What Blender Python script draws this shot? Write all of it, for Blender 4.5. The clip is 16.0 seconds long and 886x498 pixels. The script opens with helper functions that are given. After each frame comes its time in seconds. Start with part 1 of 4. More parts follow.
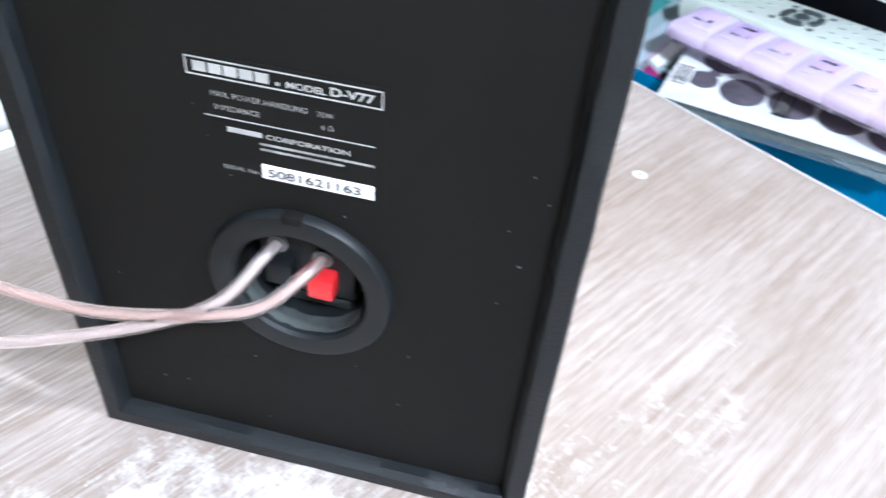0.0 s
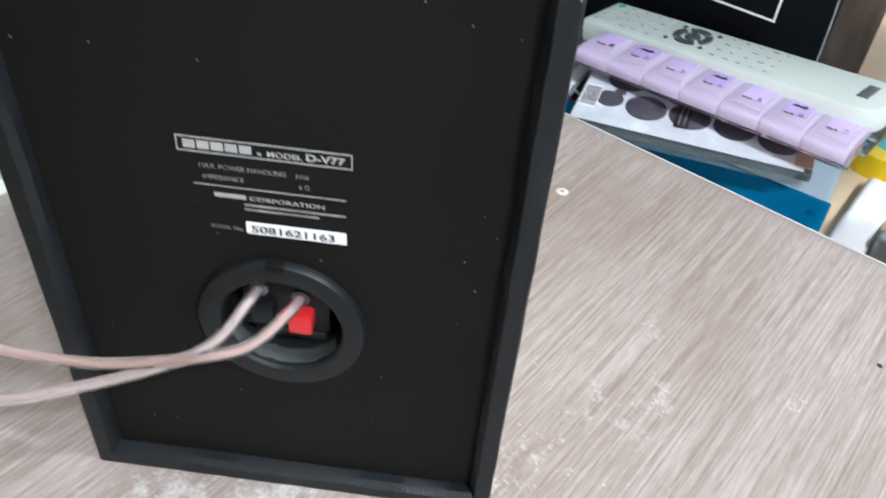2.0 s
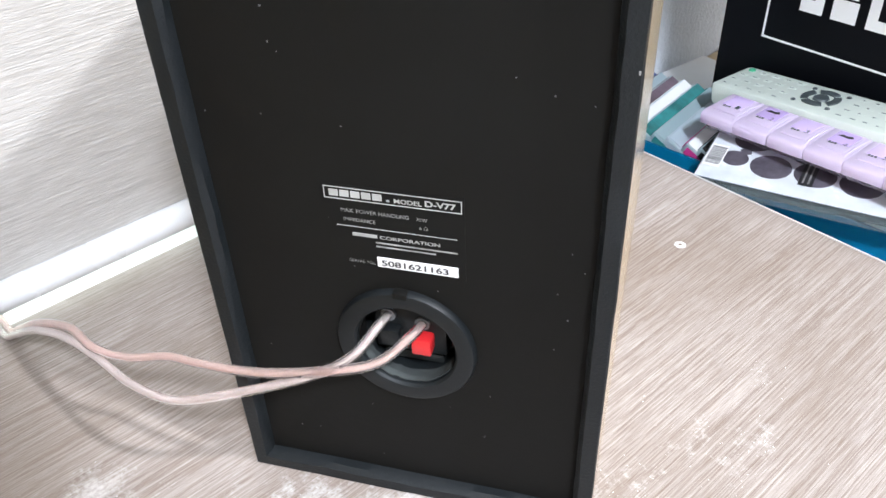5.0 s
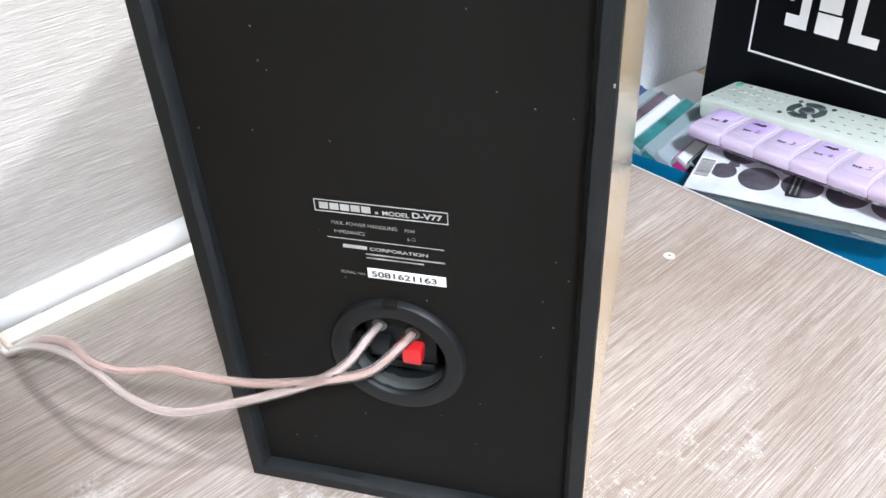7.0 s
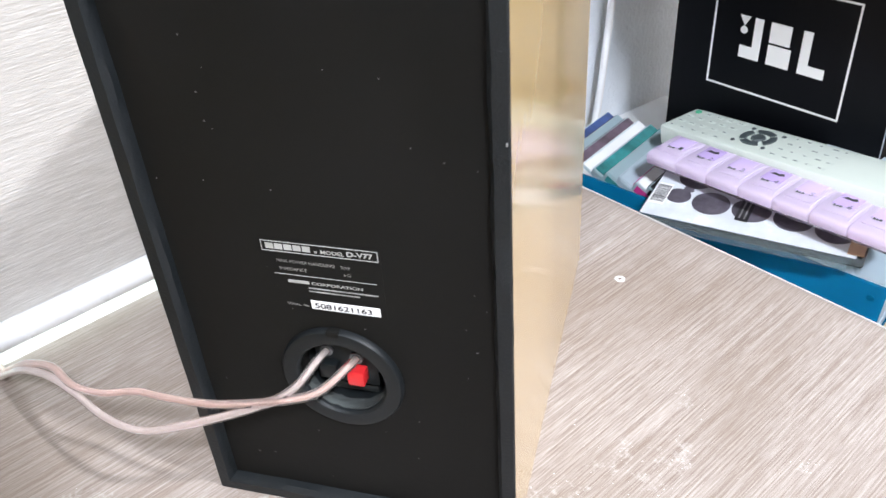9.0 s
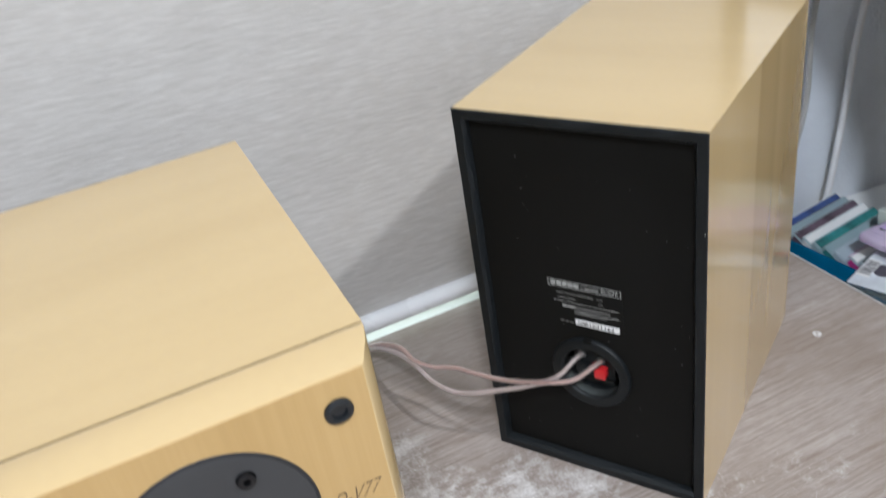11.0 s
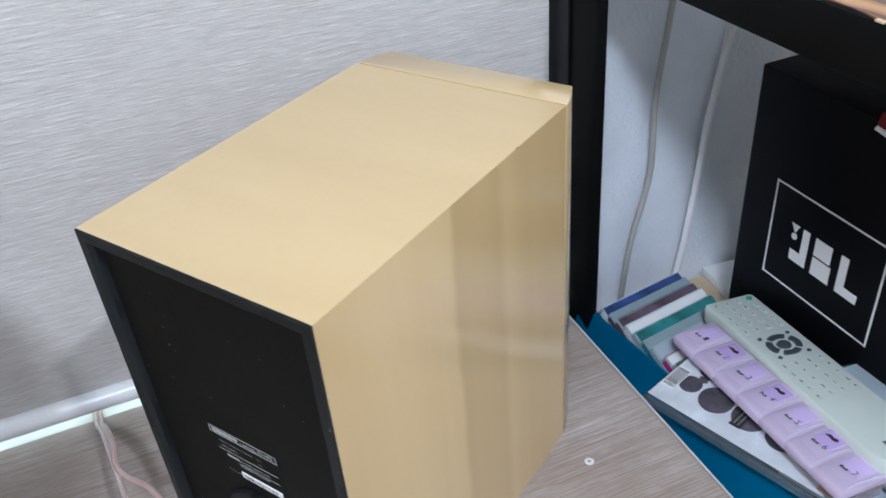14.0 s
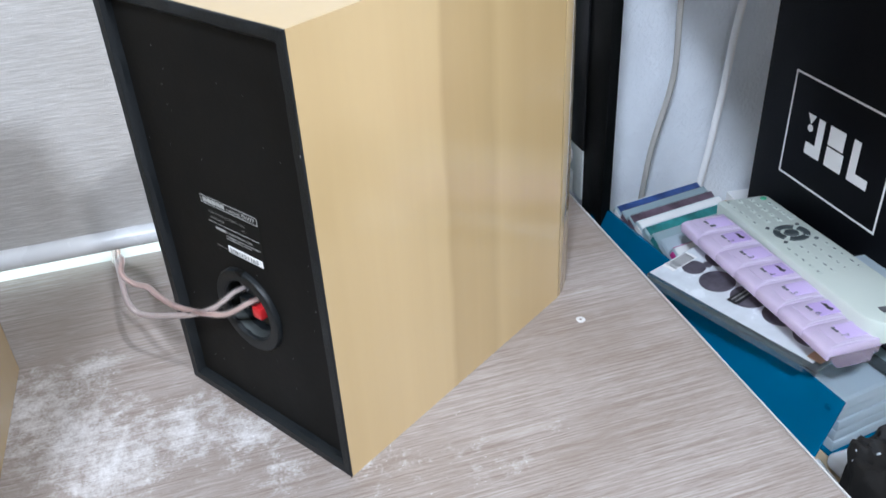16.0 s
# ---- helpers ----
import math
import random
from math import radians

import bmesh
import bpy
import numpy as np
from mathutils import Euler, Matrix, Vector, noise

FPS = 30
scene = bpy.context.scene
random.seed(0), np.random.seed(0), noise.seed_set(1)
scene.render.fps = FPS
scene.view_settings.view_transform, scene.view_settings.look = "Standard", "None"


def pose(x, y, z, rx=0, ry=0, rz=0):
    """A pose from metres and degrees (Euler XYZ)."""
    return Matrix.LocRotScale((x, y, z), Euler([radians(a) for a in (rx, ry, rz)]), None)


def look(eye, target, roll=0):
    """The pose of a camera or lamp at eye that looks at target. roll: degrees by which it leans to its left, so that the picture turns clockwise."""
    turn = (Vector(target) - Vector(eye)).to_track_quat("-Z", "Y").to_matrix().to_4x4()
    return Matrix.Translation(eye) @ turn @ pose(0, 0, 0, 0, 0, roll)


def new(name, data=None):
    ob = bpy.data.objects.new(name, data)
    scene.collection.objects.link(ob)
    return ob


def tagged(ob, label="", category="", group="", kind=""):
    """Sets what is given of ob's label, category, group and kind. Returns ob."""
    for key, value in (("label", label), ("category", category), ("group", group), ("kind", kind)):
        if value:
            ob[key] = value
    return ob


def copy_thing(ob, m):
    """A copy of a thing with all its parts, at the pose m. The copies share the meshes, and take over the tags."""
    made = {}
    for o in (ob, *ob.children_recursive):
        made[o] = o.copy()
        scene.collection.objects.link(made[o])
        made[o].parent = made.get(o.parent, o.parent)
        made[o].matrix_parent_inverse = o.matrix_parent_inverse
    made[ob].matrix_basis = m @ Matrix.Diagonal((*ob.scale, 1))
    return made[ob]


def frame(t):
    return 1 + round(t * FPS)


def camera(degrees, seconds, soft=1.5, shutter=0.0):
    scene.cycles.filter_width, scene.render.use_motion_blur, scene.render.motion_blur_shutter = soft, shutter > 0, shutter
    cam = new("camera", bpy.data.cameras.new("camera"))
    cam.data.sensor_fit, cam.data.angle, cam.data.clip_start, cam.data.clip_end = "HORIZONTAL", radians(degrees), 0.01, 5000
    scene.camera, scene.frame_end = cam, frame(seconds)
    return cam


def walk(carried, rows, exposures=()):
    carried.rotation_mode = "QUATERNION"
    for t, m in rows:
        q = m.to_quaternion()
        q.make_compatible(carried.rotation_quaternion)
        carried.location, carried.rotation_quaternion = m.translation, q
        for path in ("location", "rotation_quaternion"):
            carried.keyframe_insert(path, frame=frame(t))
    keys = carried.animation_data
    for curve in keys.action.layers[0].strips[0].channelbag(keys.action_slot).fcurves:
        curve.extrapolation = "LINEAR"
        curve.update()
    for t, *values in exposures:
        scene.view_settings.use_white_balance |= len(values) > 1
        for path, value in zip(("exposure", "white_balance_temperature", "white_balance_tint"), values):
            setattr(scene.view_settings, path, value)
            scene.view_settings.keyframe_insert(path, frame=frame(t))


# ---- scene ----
cam = camera(55.3, 16.0, 1.5, 0.5)
PATH = [
    (0, (0.164, -0.175, 0.303), (-0.077, 1.26, -1.069), 5.40),
    (0.5, (0.159, -0.191, 0.316), (0.2, 1.274, -1.045), 9.20),
    (1, (0.165, -0.183, 0.324), (0.249, 1.284, -1.033), 7.20),
    (1.5, (0.158, -0.196, 0.321), (0.244, 1.27, -1.036), 8.50),
    (2, (0.154, -0.203, 0.335), (0.086, 1.283, -1.002), 5.30),
    (2.5, (0.179, -0.196, 0.348), (0.027, 1.336, -0.928), 2.90),
    (3, (0.181, -0.208, 0.358), (-0.171, 1.315, -0.889), -1.30),
    (3.5, (0.177, -0.222, 0.357), (-0.271, 1.295, -0.867), -2.60),
    (4, (0.173, -0.228, 0.355), (-0.272, 1.284, -0.877), -2.00),
    (4.2, (0.178, -0.231, 0.356), (-0.266, 1.28, -0.876), -2.30),
    (6.3, (0.183, -0.261, 0.367), (-0.269, 1.272, -0.835), -2.40),
    (6.5, (0.187, -0.261, 0.366), (-0.263, 1.28, -0.827), -2.80),
    (7, (0.188, -0.254, 0.365), (-0.265, 1.284, -0.83), -3.10),
    (7.5, (0.189, -0.258, 0.369), (-0.268, 1.276, -0.83), -3.30),
    (8, (0.195, -0.258, 0.375), (-0.266, 1.278, -0.82), -3.80),
    (10.3, (0.2801, -0.371, 0.4432), (-0.3682, 1.1825, -0.6354), -6.91),
    (10.5, (0.283, -0.397, 0.455), (-0.486, 1.124, -0.59), -8.20),
    (10.6, (0.28, -0.4064, 0.4646), (-0.5396, 1.093, -0.5718), -8.48),
    (11, (0.306, -0.443, 0.526), (-0.721, 0.927, -0.507), -9.90),
    (11.2, (0.3346, -0.4328, 0.5528), (-0.733, 0.9242, -0.454), -10.52),
    (11.5, (0.394, -0.382, 0.574), (-0.674, 0.976, -0.433), -12.00),
    (12, (0.406, -0.273, 0.559), (-0.663, 1.082, -0.451), -11.70),
    (12.5, (0.358, -0.211, 0.536), (-0.657, 1.154, -0.517), -9.40),
    (13, (0.362, -0.197, 0.529), (-0.619, 1.163, -0.562), -7.90),
    (13.5, (0.361, -0.202, 0.534), (-0.62, 1.135, -0.585), -6.30),
    (14, (0.404, -0.202, 0.554), (-0.576, 1.117, -0.586), -5.10),
    (14.5, (0.429, -0.209, 0.551), (-0.585, 1.116, -0.552), -3.80),
    (15, (0.461, -0.226, 0.519), (-0.615, 1.059, -0.573), -3.90),
    (15.5, (0.48, -0.246, 0.471), (-0.614, 1.022, -0.623), -3.00),
    (16, (0.492, -0.254, 0.438), (-0.616, 1.009, -0.646), -3.30),
]
walk(cam, [(t, look(eye, target, roll)) for t, eye, target, roll in PATH],
     [(0, 0.92, 6000, 10), (0.5, 0.75, 6250, 10), (1.0, -0.03, 6500, 9), (1.7, 0.0, 6500, 9), (2.0, 0.28, 6450, 9), (2.5, 0.60, 6550, 10), (4, 0.66, 6600, 11), (8, 0.66, 6600, 11),
      (10.3, 0.42, 6800, 13), (11, -0.40, 6600, 10), (11.5, -0.38, 6400, 12), (12.3, -0.34, 6100, 11), (14.5, -0.32, 6100, 11), (15.2, -0.27, 6100, 11), (16, 0.0, 6100, 10)])

# ---- light ----
ROOM_TURN = -33.2
ROOM = pose(0, 0, 0, 0, 0, ROOM_TURN) @ Matrix.Translation((-0.2126, 0.3946, 0))

world = bpy.data.worlds.new("sky")
scene.world = world
world.use_nodes = True
wn = world.node_tree
sky = wn.nodes.new("ShaderNodeTexSky")
sky.sky_type = "NISHITA"
sky.sun_disc = False
sky.sun_elevation = radians(35)
sky.sun_rotation = radians(120)
wn.links.new(sky.outputs[0], wn.nodes["Background"].inputs[0])
wn.nodes["Background"].inputs[1].default_value = 0.12


def ceiling_lamp(name, spot, watts, size, colour):
    data = bpy.data.lights.new(name, "AREA")
    data.shape, data.size, data.energy, data.color = "DISK", size, watts, colour
    ob = new(name, data)
    ob.matrix_world = ROOM @ Matrix.Translation(spot)
    return ob


ceiling_lamp("ceiling_lamp", (1.64, 0.155, 1.94), 44, 0.11, (0.92, 0.97, 1.05))
ceiling_lamp("ceiling_lamp", (1.67, -0.93, 1.94), 69, 0.36, (0.87, 0.965, 1.11))

daylight = bpy.data.lights.new("window_daylight", "AREA")
daylight.shape, daylight.size, daylight.size_y, daylight.energy, daylight.color = "RECTANGLE", 1.60, 1.20, 15, (0.88, 1.0, 0.95)
new("window_daylight", daylight).matrix_world = ROOM @ pose(-0.09, -0.87, 0.65, 0, -90, 0)


# ---- materials ----
def material(name, colour, rough=0.5, metal=0.0, **more):
    m = bpy.data.materials.new(name)
    m.use_nodes = True
    b = m.node_tree.nodes["Principled BSDF"]
    b.inputs["Base Color"].default_value = (*colour, 1)
    b.inputs["Roughness"].default_value = rough
    b.inputs["Metallic"].default_value = metal
    for key, value in more.items():
        b.inputs[key.replace("_", " ")].default_value = value
    return m


def add(m, kind, **values):
    n = m.node_tree.nodes.new(kind)
    for key, value in values.items():
        n.inputs[key.replace("_", " ")].default_value = value
    return n


def wire(m, a, b):
    m.node_tree.links.new(a, b)


def stretched_noise(m, scale, stretch, detail=4.0, rough=0.6, space="Object"):
    """Noise in metres, stretched by the three factors; returns its Fac socket."""
    tc, mp = add(m, "ShaderNodeTexCoord"), add(m, "ShaderNodeMapping")
    mp.inputs["Scale"].default_value = stretch
    no = add(m, "ShaderNodeTexNoise", Scale=scale, Detail=detail, Roughness=rough)
    wire(m, tc.outputs[space], mp.inputs[0])
    wire(m, mp.outputs[0], no.inputs["Vector"])
    return no.outputs["Fac"]


def ramp(m, fac, stops):
    r = add(m, "ShaderNodeValToRGB")
    els = r.color_ramp.elements
    while len(els) < len(stops):
        els.new(0.5)
    for e, (p, c) in zip(els, stops):
        e.position, e.color = p, (*c, 1) if len(c) == 3 else c
    wire(m, fac, r.inputs[0])
    return r.outputs[0]


def mix(m, fac, a, b, mode="MIX"):
    n = add(m, "ShaderNodeMix")
    n.data_type, n.blend_type = "RGBA", mode
    for i, v in ((0, fac), (6, a), (7, b)):
        if isinstance(v, bpy.types.NodeSocket):
            wire(m, v, n.inputs[i])
        else:
            n.inputs[i].default_value = v if i == 0 else (*v, 1)
    return n.outputs[2]


def maths(m, op, a, b=0.0):
    n = add(m, "ShaderNodeMath")
    n.operation = op
    for i, v in ((0, a), (1, b)):
        if isinstance(v, bpy.types.NodeSocket):
            wire(m, v, n.inputs[i])
        else:
            n.inputs[i].default_value = v
    return n.outputs[0]


def bump(m, height, strength, distance):
    n = add(m, "ShaderNodeBump", Strength=strength, Distance=distance)
    wire(m, height, n.inputs["Height"])
    wire(m, n.outputs[0], m.node_tree.nodes["Principled BSDF"].inputs["Normal"])


def paint(m, socket, what="Base Color"):
    wire(m, socket, m.node_tree.nodes["Principled BSDF"].inputs[what])


def worn(name, colour, rough, spread=0.25, scale=60, relief=0.15, **more):
    """A plain surface with blotches, fine grain and uneven gloss."""
    m = material(name, colour, rough, **more)
    big = stretched_noise(m, scale * 0.2, (1, 1, 1))
    fine = stretched_noise(m, scale * 8, (1, 1, 1), 2)
    lo, hi = [c * (1 - spread) for c in colour], [min(1, c * (1 + spread)) for c in colour]
    paint(m, ramp(m, big, [(0.3, lo), (0.7, hi)]))
    paint(m, ramp(m, big, [(0.3, (rough * 0.8,) * 3), (0.7, (min(1, rough * 1.2),) * 3)]), "Roughness")
    bump(m, fine, relief, 0.0004)
    return m


# table laminate: taupe wood grain along the window, with pale pores and plaster dust
DUST = [(0.25, -0.484, 0.034, 1.0), (0.292, -0.456, 0.030, 1.0), (0.385, -0.190, 0.012, 0.5), (0.364, -0.216, 0.026, 0.22), (0.178, -0.474, 0.018, 0.9),
        (0.211, -0.516, 0.034, 1.0), (0.272, -0.408, 0.030, 0.9), (0.360, -0.262, 0.024, 0.25), (0.359, -0.150, 0.012, 0.35), (0.418, -0.247, 0.018, 0.35),
        (0.348, -0.288, 0.026, 0.4), (0.44, -0.144, 0.008, 0.35), (0.251, -0.386, 0.020, 0.7), (0.292, -0.362, 0.024, 0.85), (0.21, -0.60, 0.03, 0.6),
        (0.336, -0.342, 0.022, 0.55), (0.385, -0.216, 0.020, 0.2)]
laminate = material("taupe_wood_laminate", (0.3, 0.25, 0.21), 0.42)
grain = stretched_noise(laminate, 1, (860, 8, 860), 3, 0.6)
wide = stretched_noise(laminate, 1, (70, 3.0, 70), 4, 0.6)
pores = stretched_noise(laminate, 1, (1400, 26, 1400), 3, 0.6)
base = ramp(laminate, wide, [(0.32, (0.255, 0.208, 0.180)), (0.55, (0.300, 0.252, 0.223)), (0.72, (0.338, 0.291, 0.262))])
base = mix(laminate, 0.72, base, ramp(laminate, grain, [(0.36, (0.185, 0.141, 0.115)), (0.5, (0.290, 0.243, 0.213)), (0.64, (0.425, 0.380, 0.351))]))
base = mix(laminate, ramp(laminate, pores, [(0.54, (0, 0, 0)), (0.64, (0.50, 0.50, 0.50))]), base, (0.49, 0.445, 0.418))
base = mix(laminate, ramp(laminate, pores, [(0.34, (0.32, 0.32, 0.32)), (0.43, (0, 0, 0))]), base, (0.150, 0.110, 0.086))
fibre = stretched_noise(laminate, 1, (2300, 70, 2300), 2, 0.6)
base = mix(laminate, ramp(laminate, fibre, [(0.52, (0, 0, 0)), (0.68, (0.36, 0.36, 0.36))]), base, (0.52, 0.48, 0.455))
base = mix(laminate, ramp(laminate, fibre, [(0.32, (0.36, 0.36, 0.36)), (0.47, (0, 0, 0))]), base, (0.150, 0.108, 0.084))
patch = stretched_noise(laminate, 1, (11, 5, 11), 3, 0.6)
base = mix(laminate, ramp(laminate, patch, [(0.44, (0, 0, 0)), (0.66, (0.75, 0.75, 0.75))]), base, mix(laminate, 0.5, base, (0.170, 0.121, 0.086)))
speck = stretched_noise(laminate, 420, (1, 1, 1), 6, 0.75)
cloud = stretched_noise(laminate, 85, (1, 0.8, 1), 8, 0.74)
near = None
for du, dv, dr, amount in DUST:
    tc = add(laminate, "ShaderNodeTexCoord")
    dist = add(laminate, "ShaderNodeVectorMath")
    dist.operation = "DISTANCE"
    wire(laminate, tc.outputs["Object"], dist.inputs[0])
    dist.inputs[1].default_value = (du, dv, 0)
    blob = maths(laminate, "SUBTRACT", amount, maths(laminate, "DIVIDE", dist.outputs["Value"], dr * 1.7))
    near = blob if near is None else maths(laminate, "MAXIMUM", near, blob)
dust = maths(laminate, "ADD", maths(laminate, "MULTIPLY", maths(laminate, "MAXIMUM", near, -0.55), 0.21), maths(laminate, "MULTIPLY", cloud, 0.85))
dust = maths(laminate, "ADD", dust, maths(laminate, "MULTIPLY", speck, 0.42))
dust = maths(laminate, "ADD", dust, maths(laminate, "MULTIPLY", pores, 0.12))
dusty = ramp(laminate, dust, [(0.725, (0, 0, 0)), (0.79, (0.18, 0.18, 0.18)), (0.98, (0.64, 0.64, 0.64))])
paint(laminate, mix(laminate, dusty, base, (0.80, 0.79, 0.78)))
paint(laminate, mix(laminate, dusty, ramp(laminate, grain, [(0.3, (0.48,) * 3), (0.7, (0.36,) * 3)]), (0.9, 0.9, 0.9)), "Roughness")
bump(laminate, maths(laminate, "ADD", maths(laminate, "ADD", grain, pores), dusty), 0.35, 0.0004)

# roller blind: warm grey slub weave, threads across
blind_cloth = material("grey_slub_weave", (0.5, 0.48, 0.45), 0.85, Sheen_Weight=0.15)
slub = stretched_noise(blind_cloth, 1, (300, 24, 620), 4, 0.65)
fine = stretched_noise(blind_cloth, 1, (900, 60, 1500), 2, 0.6)
tone = stretched_noise(blind_cloth, 7, (1, 0.6, 1.6), 3)
cloth = ramp(blind_cloth, slub, [(0.34, (0.377, 0.349, 0.316)), (0.52, (0.484, 0.460, 0.432)), (0.68, (0.660, 0.642, 0.614))])
cloth = mix(blind_cloth, 0.3, cloth, ramp(blind_cloth, fine, [(0.35, (0.307, 0.288, 0.265)), (0.65, (0.651, 0.632, 0.605))]))
threads = stretched_noise(blind_cloth, 1, (420, 52, 1050), 3, 0.55)
cloth = mix(blind_cloth, ramp(blind_cloth, threads, [(0.55, (0, 0, 0)), (0.68, (0.6, 0.6, 0.6))]), cloth, (0.725, 0.702, 0.679))
cloth = mix(blind_cloth, ramp(blind_cloth, threads, [(0.33, (0.4, 0.4, 0.4)), (0.43, (0, 0, 0))]), cloth, (0.316, 0.298, 0.279))
paint(blind_cloth, mix(blind_cloth, 0.42, cloth, ramp(blind_cloth, tone, [(0.3, (0.432, 0.409, 0.381)), (0.7, (0.544, 0.516, 0.485))])))
bump(blind_cloth, maths(blind_cloth, "ADD", slub, maths(blind_cloth, "MULTIPLY", threads, 1.5)), 0.55, 0.0009)

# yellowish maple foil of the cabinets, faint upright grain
def maple_foil(name, banded):
    """Maple foil; the banded one has upright bands along its depth, some darker than the next."""
    m = material(name, (0.60, 0.45, 0.24), 0.26, Coat_Weight=0.75, Coat_Roughness=0.13, Coat_IOR=1.5)
    mg = stretched_noise(m, 1, (160, 160, 6), 4, 0.6)
    mb = stretched_noise(m, 1, (2.5, 17, 0.7), 2)
    mc = mix(m, 0.5, ramp(m, mg, [(0.3, (0.552, 0.400, 0.204)), (0.7, (0.575, 0.418, 0.212))]),
             ramp(m, mb, [(0.36, (0.535, 0.382, 0.186)), (0.5, (0.565, 0.41, 0.205)), (0.64, (0.59, 0.432, 0.222))]))
    if not banded:
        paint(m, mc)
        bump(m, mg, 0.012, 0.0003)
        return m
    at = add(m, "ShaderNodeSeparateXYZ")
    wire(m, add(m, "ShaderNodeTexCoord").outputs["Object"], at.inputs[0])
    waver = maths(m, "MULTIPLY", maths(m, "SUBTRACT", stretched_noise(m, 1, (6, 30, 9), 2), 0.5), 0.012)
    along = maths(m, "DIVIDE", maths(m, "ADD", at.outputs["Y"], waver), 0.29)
    tone_bands = ramp(m, along, [(0.0, (0.93, 0.92, 0.90)), (0.22, (0.99, 0.98, 0.97)), (0.385, (1.0, 1.0, 1.0)), (0.405, (0.82, 0.80, 0.76)), (0.50, (0.87, 0.85, 0.81)),
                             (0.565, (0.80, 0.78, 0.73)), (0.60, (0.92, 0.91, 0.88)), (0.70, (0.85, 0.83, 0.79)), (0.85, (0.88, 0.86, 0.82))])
    paint(m, mix(m, 1.0, mc, tone_bands, "MULTIPLY"))
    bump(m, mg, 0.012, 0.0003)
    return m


maple, side_maple = maple_foil("maple_foil", False), maple_foil("banded_maple_foil", True)
front_maple = material("honey_maple_veneer", (0.47, 0.30, 0.12), 0.34, Coat_Weight=0.3, Coat_Roughness=0.2)
fg, fb = stretched_noise(front_maple, 1, (300, 300, 9), 4, 0.6), stretched_noise(front_maple, 1, (22, 22, 1.5), 3)
paint(front_maple, mix(front_maple, 0.5, ramp(front_maple, fg, [(0.3, (0.43, 0.272, 0.104)), (0.7, (0.50, 0.325, 0.136))]), ramp(front_maple, fb, [(0.36, (0.42, 0.262, 0.098)), (0.64, (0.51, 0.335, 0.142))])))

black_board = worn("black_board", (0.0079, 0.0077, 0.0070), 0.6, 0.2, 30, 0.25, Specular_IOR_Level=0.10)
rim_black = worn("chipped_black_edge", (0.0075, 0.0095, 0.0108), 0.45, 0.35, 90, 0.6, Specular_IOR_Level=0.28)
chip = stretched_noise(rim_black, 420, (1, 1, 1), 4, 0.7)
paint(rim_black, mix(rim_black, ramp(rim_black, chip, [(0.72, (0, 0, 0)), (0.80, (0.5, 0.5, 0.5))]), (0.0075, 0.0095, 0.0108), (0.05, 0.048, 0.044)))
cup_black = worn("black_plastic", (0.008, 0.0098, 0.0108), 0.45, 0.2, 60, 0.2, Specular_IOR_Level=0.26)
dusty_black = worn("dusty_black_plastic", (0.012, 0.014, 0.014), 0.5, 0.6, 120, 0.4)
cup_dust = worn("settled_grey_dust", (0.026, 0.030, 0.029), 0.9, 0.9, 220, 0.8)
red_plastic = worn("red_plastic", (0.62, 0.022, 0.026), 0.32, 0.1, 60, 0.1)
chip_grey = worn("bare_grey_chip", (0.20, 0.20, 0.195), 0.7, 0.2)
grey_plastic = worn("grey_plastic", (0.12, 0.12, 0.125), 0.45, 0.15)
ink = worn("silver_white_print", (0.38, 0.38, 0.365), 0.5, 0.2, 500, 0.0)
faded_ink = worn("faded_print", (0.27, 0.27, 0.26), 0.5, 0.45, 700, 0.0)
paper_white = worn("white_paper", (0.84, 0.84, 0.83), 0.6, 0.05)
brown_ink = worn("brown_script_print", (0.13, 0.085, 0.045), 0.5, 0.2)
ink_black = worn("black_print", (0.02, 0.02, 0.022), 0.5, 0.2)
seam_dark = worn("dark_joint", (0.018, 0.014, 0.009), 0.8, 0.2)
screw_black = worn("black_chromed_screw", (0.035, 0.035, 0.037), 0.2, 0.2, metal=0.9)
socket_black = worn("glossy_black_plastic", (0.008, 0.010, 0.012), 0.22, 0.2, 60, 0.1)
driver_grey = worn("grey_driver_plate", (0.065, 0.066, 0.068), 0.38, 0.1, metal=0.5)
cone_black = worn("woofer_cone", (0.02, 0.02, 0.022), 0.6)

clear_pink = material("clear_pinkish_pvc", (0.95, 0.85, 0.83), 0.10, Transmission_Weight=0.93, IOR=1.36)
copper = worn("tinned_copper", (0.76, 0.58, 0.53), 0.35, 0.08, 300, 0.3, metal=0.3)
silver_wire = worn("tinned_strands", (0.80, 0.75, 0.74), 0.35, 0.08, 300, 0.3, metal=0.3)

white_paint = worn("white_lacquer", (0.80, 0.81, 0.82), 0.28, 0.04)
sill_green = worn("pale_green_sill", (0.80, 0.84, 0.82), 0.35, 0.06)
plaster = worn("white_plaster", (0.83, 0.87, 0.92), 0.7, 0.07, 45, 1.0)
trowel = stretched_noise(plaster, 190, (1, 1, 1), 4, 0.6)
bump(plaster, trowel, 0.8, 0.0022)
room_paint = worn("pale_grey_wall_paint", (0.59, 0.59, 0.58), 0.8, 0.05, 40, 0.3)
ceiling_paint = worn("ceiling_paint", (0.82, 0.82, 0.81), 0.85, 0.03)
floor_tile = worn("grey_floor", (0.31, 0.31, 0.31), 0.5, 0.1)
shelf_black = worn("black_shelf_paint", (0.0035, 0.004, 0.004), 0.5, 0.25, 60, 0.35, Specular_IOR_Level=0.08)
jamb_black = worn("dark_window_frame", (0.012, 0.013, 0.015), 0.5, 0.2, Specular_IOR_Level=0.25)
